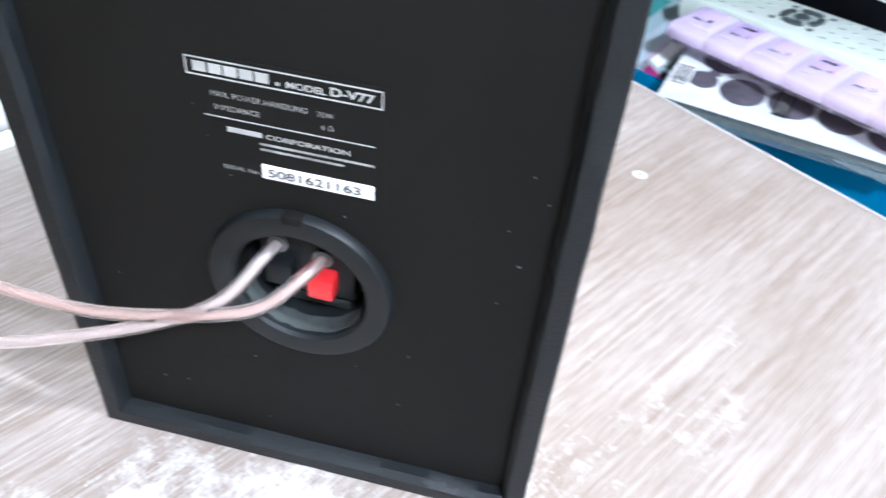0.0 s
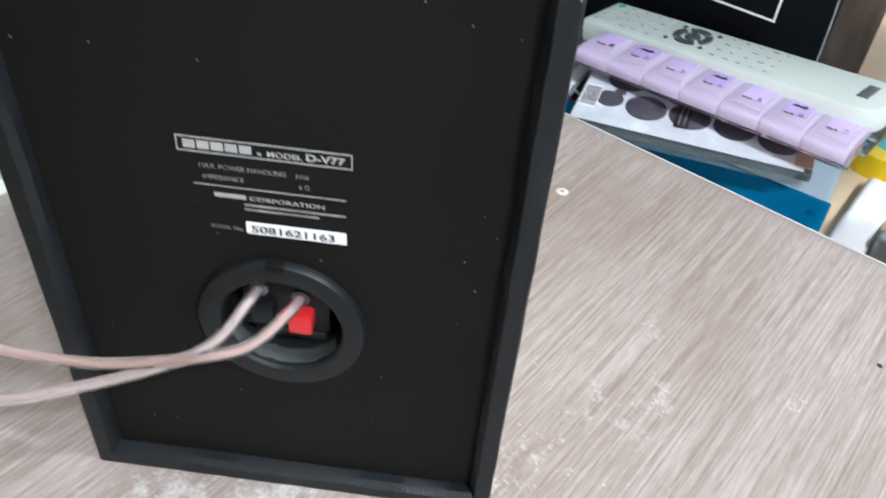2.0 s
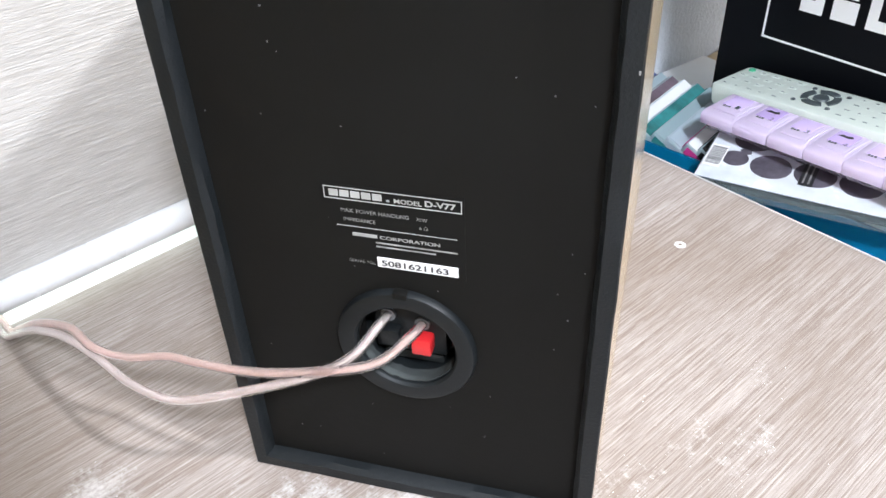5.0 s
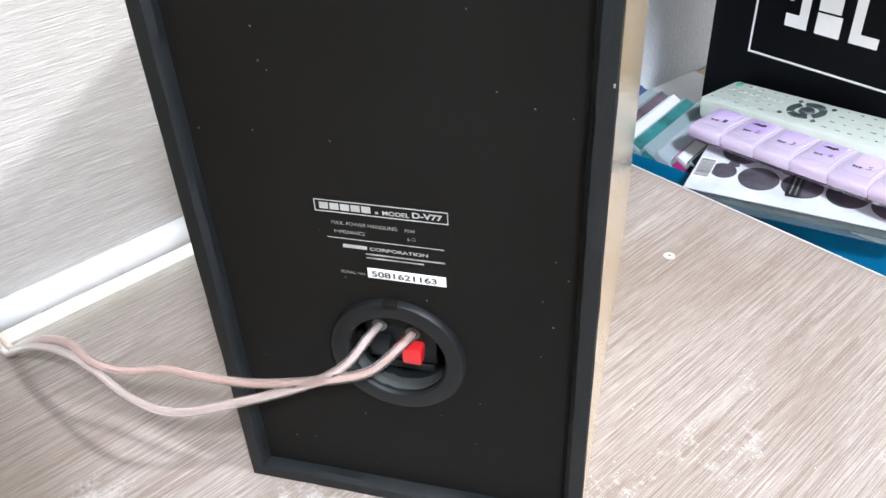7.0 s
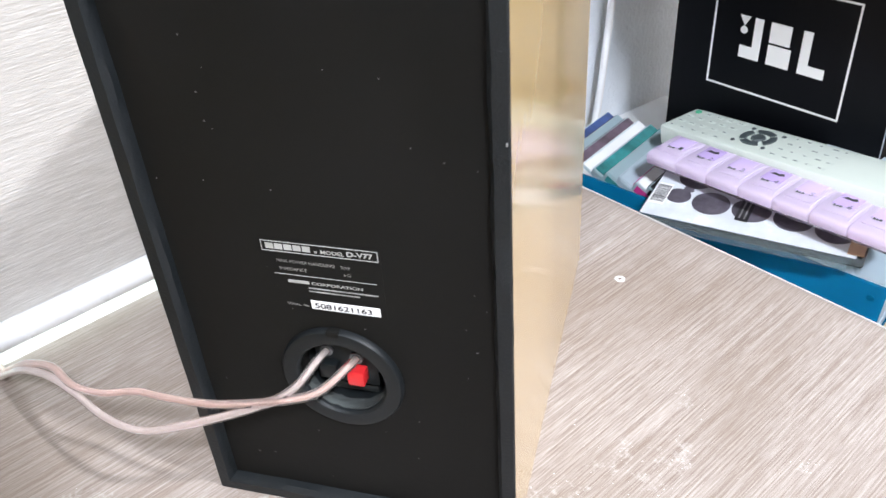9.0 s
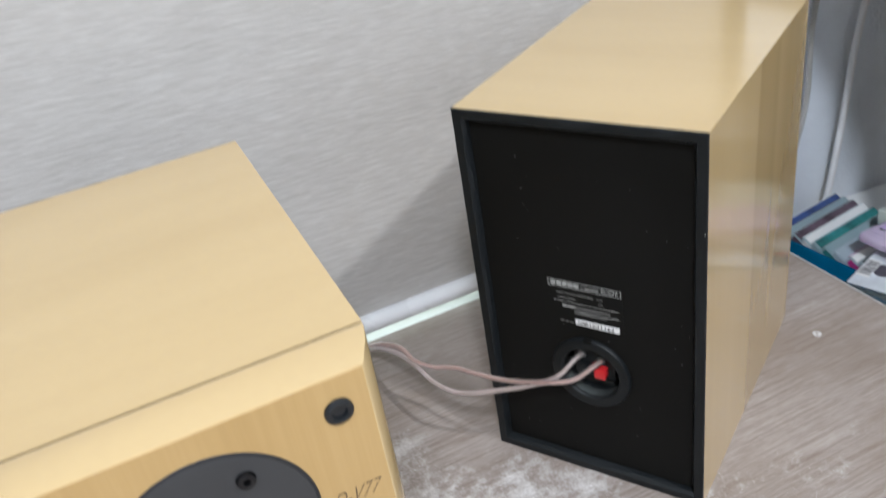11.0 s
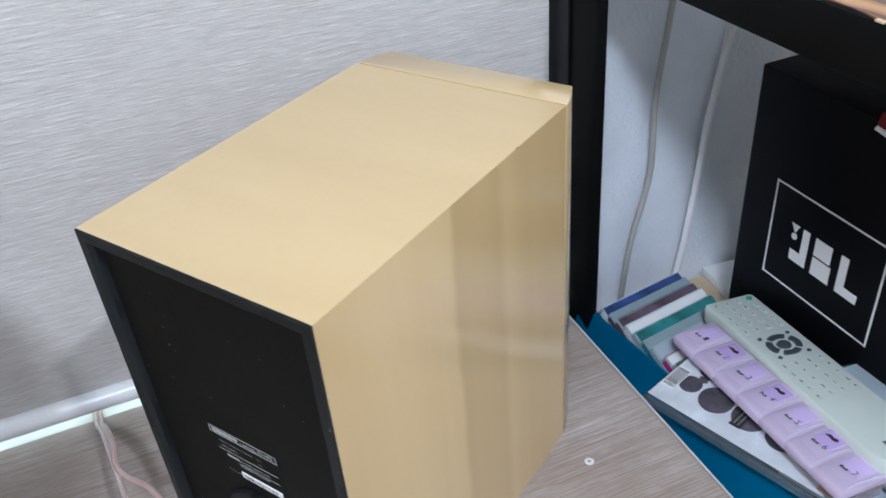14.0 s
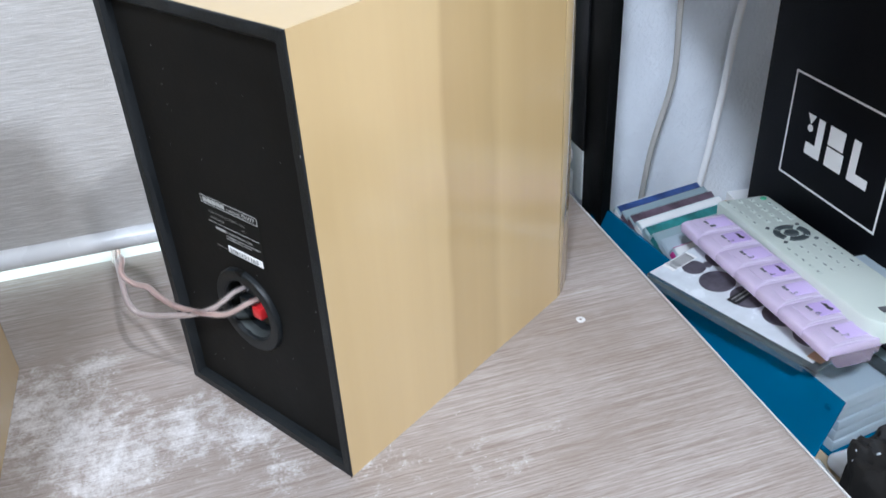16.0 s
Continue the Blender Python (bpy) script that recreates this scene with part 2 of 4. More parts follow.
carton_black = worn("black_carton", (0.003, 0.0035, 0.005), 0.5, 0.2, 40, 0.2, Specular_IOR_Level=0.12)
birch = worn("birch_board", (0.62, 0.47, 0.30), 0.5, 0.12, 60, 0.2)
core_brown = worn("bare_chipboard", (0.20, 0.16, 0.13), 0.8, 0.3, 300, 0.4)
white_edge = worn("white_edge_band", (0.56, 0.545, 0.53), 0.5, 0.05)

knotty = material("knotty_pine_film", (0.45, 0.22, 0.07), 0.4)
kw = add(knotty, "ShaderNodeTexWave", Scale=3.0, Distortion=12.0, Detail=3.0, Detail_Scale=0.8)
ktc, kmp = add(knotty, "ShaderNodeTexCoord"), add(knotty, "ShaderNodeMapping")
kmp.inputs["Scale"].default_value = (1.6, 6, 6)
kw.wave_type, kw.bands_direction = "BANDS", "Y"
wire(knotty, ktc.outputs["Object"], kmp.inputs[0])
wire(knotty, kmp.outputs[0], kw.inputs["Vector"])
paint(knotty, ramp(knotty, kw.outputs["Fac"], [(0.05, (0.085, 0.030, 0.011)), (0.22, (0.28, 0.120, 0.036)), (0.8, (0.43, 0.22, 0.075))]))
bump(knotty, kw.outputs["Fac"], 0.1, 0.0005)

blue_plastic = worn("translucent_blue_plastic", (0.0, 0.235, 0.46), 0.22, 0.15, 30, 0.1, Transmission_Weight=0.6, IOR=1.2)
lilac = material("translucent_lilac_plastic", (0.95, 0.85, 0.99), 0.26, Transmission_Weight=0.82, IOR=1.25)
lilac_lid = material("clear_lilac_lid", (0.90, 0.77, 0.98), 0.3, Transmission_Weight=0.42, IOR=1.25)
lilac_pad = worn("deep_lilac_inset", (0.58, 0.43, 0.77), 0.35, 0.08)
lilac_mid = worn("lilac_inset", (0.67, 0.52, 0.84), 0.35, 0.06)
lilac_rim = material("pale_lilac_rim", (0.90, 0.80, 0.97), 0.3, Transmission_Weight=0.3, IOR=1.3)
cream = worn("cream_plastic", (0.67, 0.735, 0.67), 0.4, 0.05, 40, 0.1)
key_cream = worn("pale_key", (0.645, 0.71, 0.65), 0.45, 0.05)
key_ink = worn("grey_key_print", (0.17, 0.21, 0.20), 0.5, 0.2)
key_dark = worn("slate_key", (0.055, 0.070, 0.075), 0.4, 0.15)
key_green = worn("green_key", (0.05, 0.36, 0.20), 0.4, 0.1)
clear_case = material("clear_polystyrene", (0.80, 0.92, 0.95), 0.10, Transmission_Weight=0.93, IOR=1.25)
frost_case = material("frosted_polystyrene", (0.50, 0.64, 0.68), 0.3, Transmission_Weight=0.5, IOR=1.25)
pale_case = material("pale_frosted_polystyrene", (0.66, 0.77, 0.84), 0.28, Transmission_Weight=0.5, IOR=1.25)
print_sheet = worn("glossy_print_sheet", (0.70, 0.74, 0.78), 0.25, 0.14, 160, 0.1)
disc_grey = worn("grey_printed_disc", (0.095, 0.085, 0.105), 0.4, 0.5, 300, 0.0)
yellow = worn("yellow_tape", (0.93, 0.67, 0.01), 0.38, 0.06)
teal = worn("teal_plastic", (0.05, 0.55, 0.55), 0.35, 0.15)
rose = worn("rose_case", (0.50, 0.22, 0.19), 0.4, 0.08)
adapter_grey = worn("grey_adapter", (0.36, 0.39, 0.43), 0.4, 0.08)
bag_black = worn("black_cloth", (0.006, 0.006, 0.0065), 0.75, 0.3, 60, 0.6)
red_cloth = worn("dark_red_cloth", (0.30, 0.02, 0.03), 0.8, 0.2, 80, 0.5)
cable_white = worn("white_cable", (0.99, 0.95, 0.94), 0.35, 0.08)
cable_grey = worn("grey_beige_cable", (0.45, 0.43, 0.40), 0.5, 0.1)
window_glass = material("window_glass", (0.85, 0.95, 0.9), 0.02, Transmission_Weight=1.0, IOR=1.45)


# ---- mesh helpers ----
def box(bm, x0, x1, y0, y1, z0, z1, bevel=0.0, seg=2):
    r = bmesh.ops.create_cube(bm, size=1)
    vs = r["verts"]
    for v in vs:
        v.co = Vector((x0 + (v.co.x + 0.5) * (x1 - x0), y0 + (v.co.y + 0.5) * (y1 - y0), z0 + (v.co.z + 0.5) * (z1 - z0)))
    if bevel:
        es = list({e for v in vs for e in v.link_edges})
        bmesh.ops.bevel(bm, geom=es, offset=bevel, segments=seg, profile=0.5, affect="EDGES")
    return bm


def boxed(x0, x1, y0, y1, z0, z1, bevel=0.0, seg=2):
    return box(bmesh.new(), x0, x1, y0, y1, z0, z1, bevel, seg)


def prism(outline, z0, z1, bevel=0.0, axis="z"):
    """An outline of (a, b) pairs, pulled from z0 to z1 along an axis."""
    bm = bmesh.new()
    place = {"z": lambda a, b, c: (a, b, c), "y": lambda a, b, c: (a, c, b), "x": lambda a, b, c: (c, a, b)}[axis]
    lo = [bm.verts.new(place(a, b, z0)) for a, b in outline]
    hi = [bm.verts.new(place(a, b, z1)) for a, b in outline]
    n = len(outline)
    caps = [bm.faces.new(lo), bm.faces.new(hi)]
    for i in range(n):
        bm.faces.new((lo[i], lo[(i + 1) % n], hi[(i + 1) % n], hi[i]))
    bmesh.ops.recalc_face_normals(bm, faces=bm.faces)
    if bevel:
        bmesh.ops.bevel(bm, geom=[e for f in caps for e in f.edges], offset=bevel, segments=2, profile=0.5, affect="EDGES")
    return bm


def lathe(profile, steps=64, axis="y"):
    """A closed or open profile of (radius, along) turned round an axis."""
    bm = bmesh.new()
    rings = []
    for r, a in profile:
        ring = []
        for i in range(steps):
            c, s = math.cos(2 * math.pi * i / steps), math.sin(2 * math.pi * i / steps)
            p = {"y": (r * c, a, r * s), "z": (r * c, r * s, a), "x": (a, r * c, r * s)}[axis]
            ring.append(bm.verts.new(p))
        rings.append(ring)
    for p, q in zip(rings, rings[1:]):
        for i in range(steps):
            j = (i + 1) % steps
            bm.faces.new((p[i], p[j], q[j], q[i]))
    bmesh.ops.remove_doubles(bm, verts=bm.verts, dist=1e-6)
    bmesh.ops.recalc_face_normals(bm, faces=bm.faces)
    return bm


def glide(points, steps):
    """Points on a smooth line through the given ones."""
    ps = [Vector(p) for p in points]
    ps = [2 * ps[0] - ps[1]] + ps + [2 * ps[-1] - ps[-2]]
    out = []
    for k in range(1, len(ps) - 2):
        a, b, c, d = ps[k - 1:k + 3]
        for i in range(steps):
            t = i / steps
            out.append(0.5 * (2 * b + (c - a) * t + (2 * a - 5 * b + 4 * c - d) * t * t + (3 * b - a - 3 * c + d) * t ** 3))
    return out + [ps[-2]]


def tube(points, radius, steps=8, sides=12, bm=None):
    bm = bm or bmesh.new()
    line = glide(points, steps)
    rings, side = [], None
    for i, p in enumerate(line):
        way = (line[min(i + 1, len(line) - 1)] - line[max(i - 1, 0)]).normalized()
        side = (side - way * side.dot(way)).normalized() if side else way.orthogonal().normalized()
        up = way.cross(side)
        rings.append([bm.verts.new(p + radius * (math.cos(2 * math.pi * k / sides) * side + math.sin(2 * math.pi * k / sides) * up)) for k in range(sides)])
    for a, b in zip(rings, rings[1:]):
        for k in range(sides):
            bm.faces.new((a[k], a[(k + 1) % sides], b[(k + 1) % sides], b[k]))
    bm.faces.new(rings[0][::-1])
    bm.faces.new(rings[-1])
    bmesh.ops.recalc_face_normals(bm, faces=bm.faces)
    return bm


def meshed(name, bm, mat, smooth=True):
    me = bpy.data.meshes.new(name)
    bm.to_mesh(me)
    bm.free()
    me.materials.append(mat)
    if smooth:
        me.shade_smooth()
        me.set_sharp_from_angle(angle=radians(35))
    return me


def part(name, bm, mat, parent, label=""):
    ob = new(name, meshed(name, bm, mat))
    ob.parent = parent
    return tagged(ob, label)


def thing(name, m, label, category, group="", bm=None, mat=None):
    """A top-level thing at the pose m: an empty at its base, or one mesh."""
    ob = new(name, meshed(name, bm, mat) if bm else None)
    ob.matrix_world = m
    return tagged(ob, label, category, group)


def structure(name, bm, mat, label="", m=ROOM):
    ob = new(name, meshed(name, bm, mat))
    ob.matrix_world = m
    return tagged(ob, label, kind="structure")


def lettering(name, body, x0, x1, z0, z1, y, mat, parent, label="", slant=0.0, bold=0.0):
    """Flat letters that fill the given width and height, upright in the plane y."""
    cu = bpy.data.curves.new(name, "FONT")
    cu.body, cu.shear, cu.offset = body, slant, bold
    ob = new(name, cu)
    me = bpy.data.meshes.new_from_object(ob.evaluated_get(bpy.context.evaluated_depsgraph_get()))
    bpy.data.objects.remove(ob)
    xs, zs = [v.co.x for v in me.vertices], [v.co.y for v in me.vertices]
    sx, sz = (x1 - x0) / (max(xs) - min(xs)), (z1 - z0) / (max(zs) - min(zs))
    for v in me.vertices:
        v.co = (x0 + (v.co.x - min(xs)) * sx, y, z0 + (v.co.y - min(zs)) * sz)
    me.materials.clear()
    me.materials.append(mat)
    out = new(name, me)
    out.parent = parent
    return tagged(out, label)


# ---- the room ----
def wall_with_opening():
    """The window wall: plaster with an opening behind the blind, from the sill up."""
    bm = bmesh.new()
    box(bm, -0.16, -0.06, -2.2, -1.75, -0.75, 1.995)
    box(bm, -0.16, -0.06, -1.75, 0.0, 1.30, 1.995)
    box(bm, -0.16, -0.06, -1.75, 0.0, -0.75, -0.03)
    return bm


structure("wall_window", wall_with_opening(), room_paint)
structure("wall_west", boxed(-0.16, -0.006, 0.028, 1.2, -0.75, 1.995), plaster, "white plastered wall behind the shelf")
structure("wall_north", boxed(-0.16, 3.1, 1.2, 1.3, -0.75, 1.995), room_paint)
structure("wall_east", boxed(3.0, 3.1, -2.2, 1.2, -0.75, 1.995), room_paint)
structure("wall_south", boxed(-0.16, 3.1, -2.3, -2.2, -0.75, 1.995), room_paint)
structure("floor", boxed(-0.16, 3.1, -2.3, 1.3, -0.80, -0.75), floor_tile)
structure("ceiling", boxed(-0.16, 3.1, -2.3, 1.3, 1.995, 2.045), ceiling_paint)
structure("window_sill", boxed(-0.16, 0.0085, -1.9, 0.027, -0.029, -0.0015, 0.002), sill_green, "pale green painted window sill")

win = structure("window_1", boxed(-0.13, -0.10, -1.75, -1.70, -0.0015, 1.30, 0.003), white_paint, "white framed window behind the blind")
for v0, v1, z0, z1 in ((-0.05, 0.0, 0.0, 1.30), (-1.70, -0.05, 0.0, 0.05), (-1.70, -0.05, 1.25, 1.30), (-0.90, -0.85, 0.05, 1.25)):
    part("window_frame", boxed(-0.13, -0.10, v0, v1, z0, z1, 0.003), white_paint, win)
for v0, v1 in ((-1.70, -0.90), (-0.85, -0.05)):
    pane = part("pane", boxed(-0.118, -0.112, v0, v1, 0.05, 1.25), window_glass, win)
    pane.visible_shadow = False
structure("window_jamb", boxed(-0.02, 0.0264, 0.0275, 0.0296, 0.030, 1.2, 0.0003), jamb_black, "dark window frame upright")

structure("sill_end", boxed(-0.006, 0.0258, 0.0275, 0.0296, -0.03, 0.0296, 0.0006), sill_green, "pale green end of the window sill")

# roller blind: cloth with a white round bottom bar
blind = thing("roller_blind", ROOM, "warm grey slub weave roller blind with white bottom bar", "blind")
bm = bmesh.new()
V0, V1, cols, rows_n = -1.85, 0.022, 90, 50
grid = [[[None] * (rows_n + 1) for _ in range(cols + 1)] for _ in range(2)]
for s in range(2):
    for i in range(cols + 1):
        for j in range(rows_n + 1):
            v, z = V0 + (V1 - V0) * i / cols, 0.022 + 1.20 * j / rows_n
            sag = 0.0016 * noise.noise(Vector((v * 4, z * 5, 0)))
            grid[s][i][j] = bm.verts.new((-0.0005 + sag * min(1, (z - 0.022) * 8) + s * 0.0012, v, z))
for s in range(2):
    for i in range(cols):
        for j in range(rows_n):
            q = [grid[s][i][j], grid[s][i + 1][j], grid[s][i + 1][j + 1], grid[s][i][j + 1]]
            bm.faces.new(q if s else q[::-1])
for i in range(cols):
    for j in (0, rows_n):
        bm.faces.new((grid[0][i][j], grid[0][i + 1][j], grid[1][i + 1][j], grid[1][i][j]))
for j in range(rows_n):
    for i in (0, cols):
        bm.faces.new((grid[0][i][j], grid[0][i][j + 1], grid[1][i][j + 1], grid[1][i][j]))
bmesh.ops.recalc_face_normals(bm, faces=bm.faces)
part("cloth", bm, blind_cloth, blind)
bar = lathe([(0.0, V0), (0.0090, V0), (0.0098, V0 + 0.001), (0.0098, V1 - 0.001), (0.0090, V1), (0.0, V1)], 28, "y")
bmesh.ops.translate(bar, verts=bar.verts, vec=(0.006, 0, 0.0195))
part("bottom_bar", bar, white_paint, blind, "white round metal bottom bar")
part("roller", lathe([(0.0, V0), (0.018, V0), (0.018, V1), (0.0, V1)], 24, "y"), white_paint, blind).location = (0.0, 0, 1.245)

# table with a pale edge band
table = thing("table", ROOM, "table with taupe wood-grain laminate top and white dust", "table")
part("tabletop", boxed(0.009, 1.25, -1.75, -0.0014, -0.026, 0.0, 0.0008, 1), laminate, table)
part("edge_band", boxed(0.009, 1.25, -0.0013, 0.0, -0.026, 0.0002), white_edge, table, "thin white edge band")
for lu, lv in ((0.06, -1.69), (1.19, -1.69), (0.06, -0.06), (1.19, -0.06)):
    part("leg", boxed(lu - 0.025, lu + 0.025, lv - 0.025, lv + 0.025, -0.75, -0.026, 0.003), shelf_black, table)

# a worn screw hole and a dark speck in the table
ring = lathe([(0.0011, 0.0001), (0.0015, 0.0007), (0.0030, 0.0006), (0.0040, 0.0001)], 20, "z")
for v in ring.verts:
    if v.co.xy.length > 0.003:
        v.co.xy *= 1 + 0.25 * noise.noise(v.co * 900)
hole = thing("screw_hole", ROOM @ pose(0.2555, -0.081, 0.0), "chipped white screw hole in the tabletop", "hole", "", ring, white_edge)
part("hole_core", lathe([(0.0, 0.0003), (0.0015, 0.0003)], 16, "z"), core_brown, hole)
thing("table_speck", ROOM @ pose(0.465, -0.087, 0.0), "small dark speck lying on the tabletop", "speck", "",
      lathe([(0.0, 0.0008), (0.0012, 0.0006), (0.0016, 0.0)], 9, "z"), ink_black)

# loose plaster crumbs on the table
crumbs = bmesh.new()
rng = random.Random(4)
for _ in range(240):
    du, dv, dr, amount = rng.choice(DUST)
    s = rng.uniform(0.00015, 0.00042)
    u, v = du + rng.gauss(0, dr * 0.7), dv + rng.gauss(0, dr * 0.7)
    c = bmesh.ops.create_cube(crumbs, size=s)["verts"]
    a = rng.uniform(0, 3)
    for w in c:
        x, y = w.co.x * rng.uniform(0.6, 1.6), w.co.y * rng.uniform(0.6, 1.6)
        w.co = (u + x * math.cos(a) - y * math.sin(a), v + x * math.sin(a) + y * math.cos(a), w.co.z * 0.6 + s * 0.3)
tagged(thing("plaster_dust", ROOM, "white plaster crumbs scattered on the tabletop", "dust", "", crumbs, paper_white), kind="stuff")
chip_bm = lathe([(0.0, 0.0012), (0.0012, 0.001), (0.0022, 0.0)], 7, "z")
thing("plaster_chip", ROOM @ pose(0.118, -0.345, 0), "small white plaster chip lying on the tabletop", "chip", "", chip_bm, paper_white)

# ---- loudspeakers ----
W, H, SEAM, DEPTH = 0.175, 0.310, 0.254, 0.2835


def rim_frame():
    """Black rear edge: a frame whose inside slopes in and is chipped."""
    bm = bmesh.new()
    n, loops = 40, []

    def loop(inset, y, rough):
        pts = []
        for (ax, az), (bx, bz) in (((0, 0), (1, 0)), ((1, 0), (1, 1)), ((1, 1), (0, 1)), ((0, 1), (0, 0))):
            for i in range(n):
                t = i / n
                fx, fz = ax + (bx - ax) * t, az + (bz - az) * t
                x, z = inset + fx * (W - 2 * inset), inset + fz * (H - 2 * inset)
                j = rough * noise.noise(Vector((x * 60, z * 60, inset * 900)))
                cx, cz = (W / 2 - x), (H / 2 - z)
                pts.append(bm.verts.new((x + j * (1 if abs(cx) > W / 2 - inset - 1e-4 else 0), y + abs(j) * 0.6, z + j * (1 if abs(cz) > H / 2 - inset - 1e-4 else 0))))
        return pts
    for inset, y, rough in ((0.0, 0.0014, 0), (0.0, 0.0007, 0.0003), (0.0007, 0.0, 0.0004), (0.0068, 0.0, 0.0006), (0.0088, 0.0025, 0.0010), (0.0094, 0.0090, 0)):
        loops.append(loop(inset, y, rough))
    m = len(loops[0])
    for p, q in zip(loops, loops[1:]):
        for i in range(m):
            bm.faces.new((p[i], p[(i + 1) % m], q[(i + 1) % m], q[i]))
    bmesh.ops.recalc_face_normals(bm, faces=bm.faces)
    return bm


def pierced_panel(x0, x1, z0, z1, cx, cz, r, y0, y1, n=64):
    """An upright board with a round hole through it."""
    bm = bmesh.new()
    angles = sorted([2 * math.pi * i / n for i in range(n)] + [math.atan2(z - cz, x - cx) % (2 * math.pi) for x in (x0, x1) for z in (z0, z1)])
    inner, outer = [], []
    for y in (y0, y1):
        a_ring, b_ring = [], []
        for a in angles:
            c, s = math.cos(a), math.sin(a)
            k = min(((x1 if c > 0 else x0) - cx) / c if abs(c) > 1e-9 else 9, ((z1 if s > 0 else z0) - cz) / s if abs(s) > 1e-9 else 9)
            a_ring.append(bm.verts.new((cx + r * c, y, cz + r * s)))
            b_ring.append(bm.verts.new((cx + k * c, y, cz + k * s)))
        inner.append(a_ring)
        outer.append(b_ring)
    m = len(angles)
    for i in range(m):
        j = (i + 1) % m
        for a, b in ((inner[0], outer[0]), (inner[1], outer[1]), (inner[0], inner[1]), (outer[0], outer[1])):
            bm.faces.new((a[i], a[j], b[j], b[i]))
    bmesh.ops.recalc_face_normals(bm, faces=bm.faces)
    return bm


def loudspeaker(label):
    sp = thing("loudspeaker", Matrix(), label, "loudspeaker", "pair of loudspeakers")
    t, back = 0.0064, 0.0014
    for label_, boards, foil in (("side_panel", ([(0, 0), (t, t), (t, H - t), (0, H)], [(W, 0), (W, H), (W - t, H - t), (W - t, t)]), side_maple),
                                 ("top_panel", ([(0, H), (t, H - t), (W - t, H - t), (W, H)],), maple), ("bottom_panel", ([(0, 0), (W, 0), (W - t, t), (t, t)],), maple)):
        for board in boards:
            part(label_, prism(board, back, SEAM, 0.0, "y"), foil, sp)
    part("back_rim", rim_frame(), rim_black, sp, "chipped black rear edge")
    part("back_panel", pierced_panel(0.0079, W - 0.0079, 0.0079, H - 0.0079, 0.0880, 0.1000, 0.0226, 0.0068, 0.016), black_board, sp, "matt black rear panel")
    part("joint", boxed(0.0008, W - 0.0008, SEAM - 0.0004, SEAM + 0.0019, 0.0008, H - 0.0008), seam_dark, sp)
    y0, y1 = SEAM + 0.0015, DEPTH
    side = [(0.0, y0), (0.0004, y0 + 0.003), (0.0030, y0 + 0.012), (0.0094, y1 - 0.001), (0.0105, y1)]
    outline = side[::-1] + [(W - x, y) for x, y in side]
    part("front_baffle", prism(outline, 0.0, H, 0.0004), maple, sp)

    part("front_face", boxed(0.0108, W - 0.0108, y1 - 0.0001, y1 + 0.0004, 0.0006, H - 0.0006), front_maple, sp, "deeper honey maple front face")

    specks = bmesh.new()
    rng = random.Random(21)
    for _ in range(34):
        x, z, s = rng.uniform(0.012, W - 0.012), rng.uniform(0.012, H - 0.012), rng.uniform(0.00014, 0.00034)
        if math.hypot(x - 0.0876, z - 0.1000) > 0.033:
            box(specks, x - s, x + s * rng.uniform(0.4, 1.6), 0.0066, 0.0069, z - s, z + s)
    tagged(part("dust_specks", specks, grey_plastic, sp, "pale dust specks"), kind="stuff")

    # connector cup
    cx, cz, face = 0.0875, 0.1003, 0.0068
    cup = lathe([(0.0317, face), (0.0317, face - 0.0020), (0.0308, face - 0.0035), (0.0292, face - 0.0040), (0.0236, face - 0.0034),
                 (0.0226, face - 0.0022), (0.0218, face + 0.016), (0.0, face + 0.016)], 72)
    ob = part("connector_cup", cup, cup_black, sp, "round black plastic connector cup")
    ob.location = (cx, 0, cz)
    part("cup_ledge", boxed(-0.014, 0.014, face + 0.009, face + 0.0158, -0.0185, -0.0135, 0.0008), dusty_black, ob, "dusty ledge")
    part("cup_notch", boxed(-0.0035, 0.0028, face - 0.0042, face - 0.0001, 0.0290, 0.0322, 0.0004), black_board, ob)
    part("terminal_block", boxed(-0.0165, 0.0165, face + 0.006, face + 0.0158, -0.010, 0.018, 0.001), cup_black, ob)
    part("red_lever", boxed(0.0018, 0.0109, face - 0.0006, face + 0.0075, -0.0056, 0.0034, 0.0011), red_plastic, ob, "bright red spring lever")
    part("black_lever", boxed(-0.0130, -0.0040, face + 0.001, face + 0.0075, -0.0042, 0.0050, 0.0011), cup_black, ob, "black spring lever")
    dust_bm = bmesh.new()
    arcs = []
    for k in range(25):
        a = radians(205 + 130 * k / 24)
        wob = 0.0012 * noise.noise(Vector((k * 0.6, 4, 0)))
        arcs.append([dust_bm.verts.new((r * math.cos(a), y, r * math.sin(a))) for r, y in ((0.0223, face - 0.0008 + wob), (0.0221, face + 0.0060 + wob), (0.0217, face + 0.0060 + wob), (0.0219, face - 0.0008 + wob))])
    for p, q in zip(arcs, arcs[1:]):
        for i in range(4):
            dust_bm.faces.new((p[i], p[(i + 1) % 4], q[(i + 1) % 4], q[i]))
    bmesh.ops.recalc_face_normals(dust_bm, faces=dust_bm.faces)
    part("cup_dust", dust_bm, cup_dust, ob, "grey dust settled in the cup")
    for hx, hz in ((-0.0096, 0.0110), (0.0059, 0.0085)):
        part("wire_socket", lathe([(0.0016, face + 0.0046), (0.0034, face + 0.0046), (0.0034, face + 0.0062)], 18), grey_plastic, ob).location = (hx, 0, hz)

    # printed rating label on the rear panel
    y = 0.0064
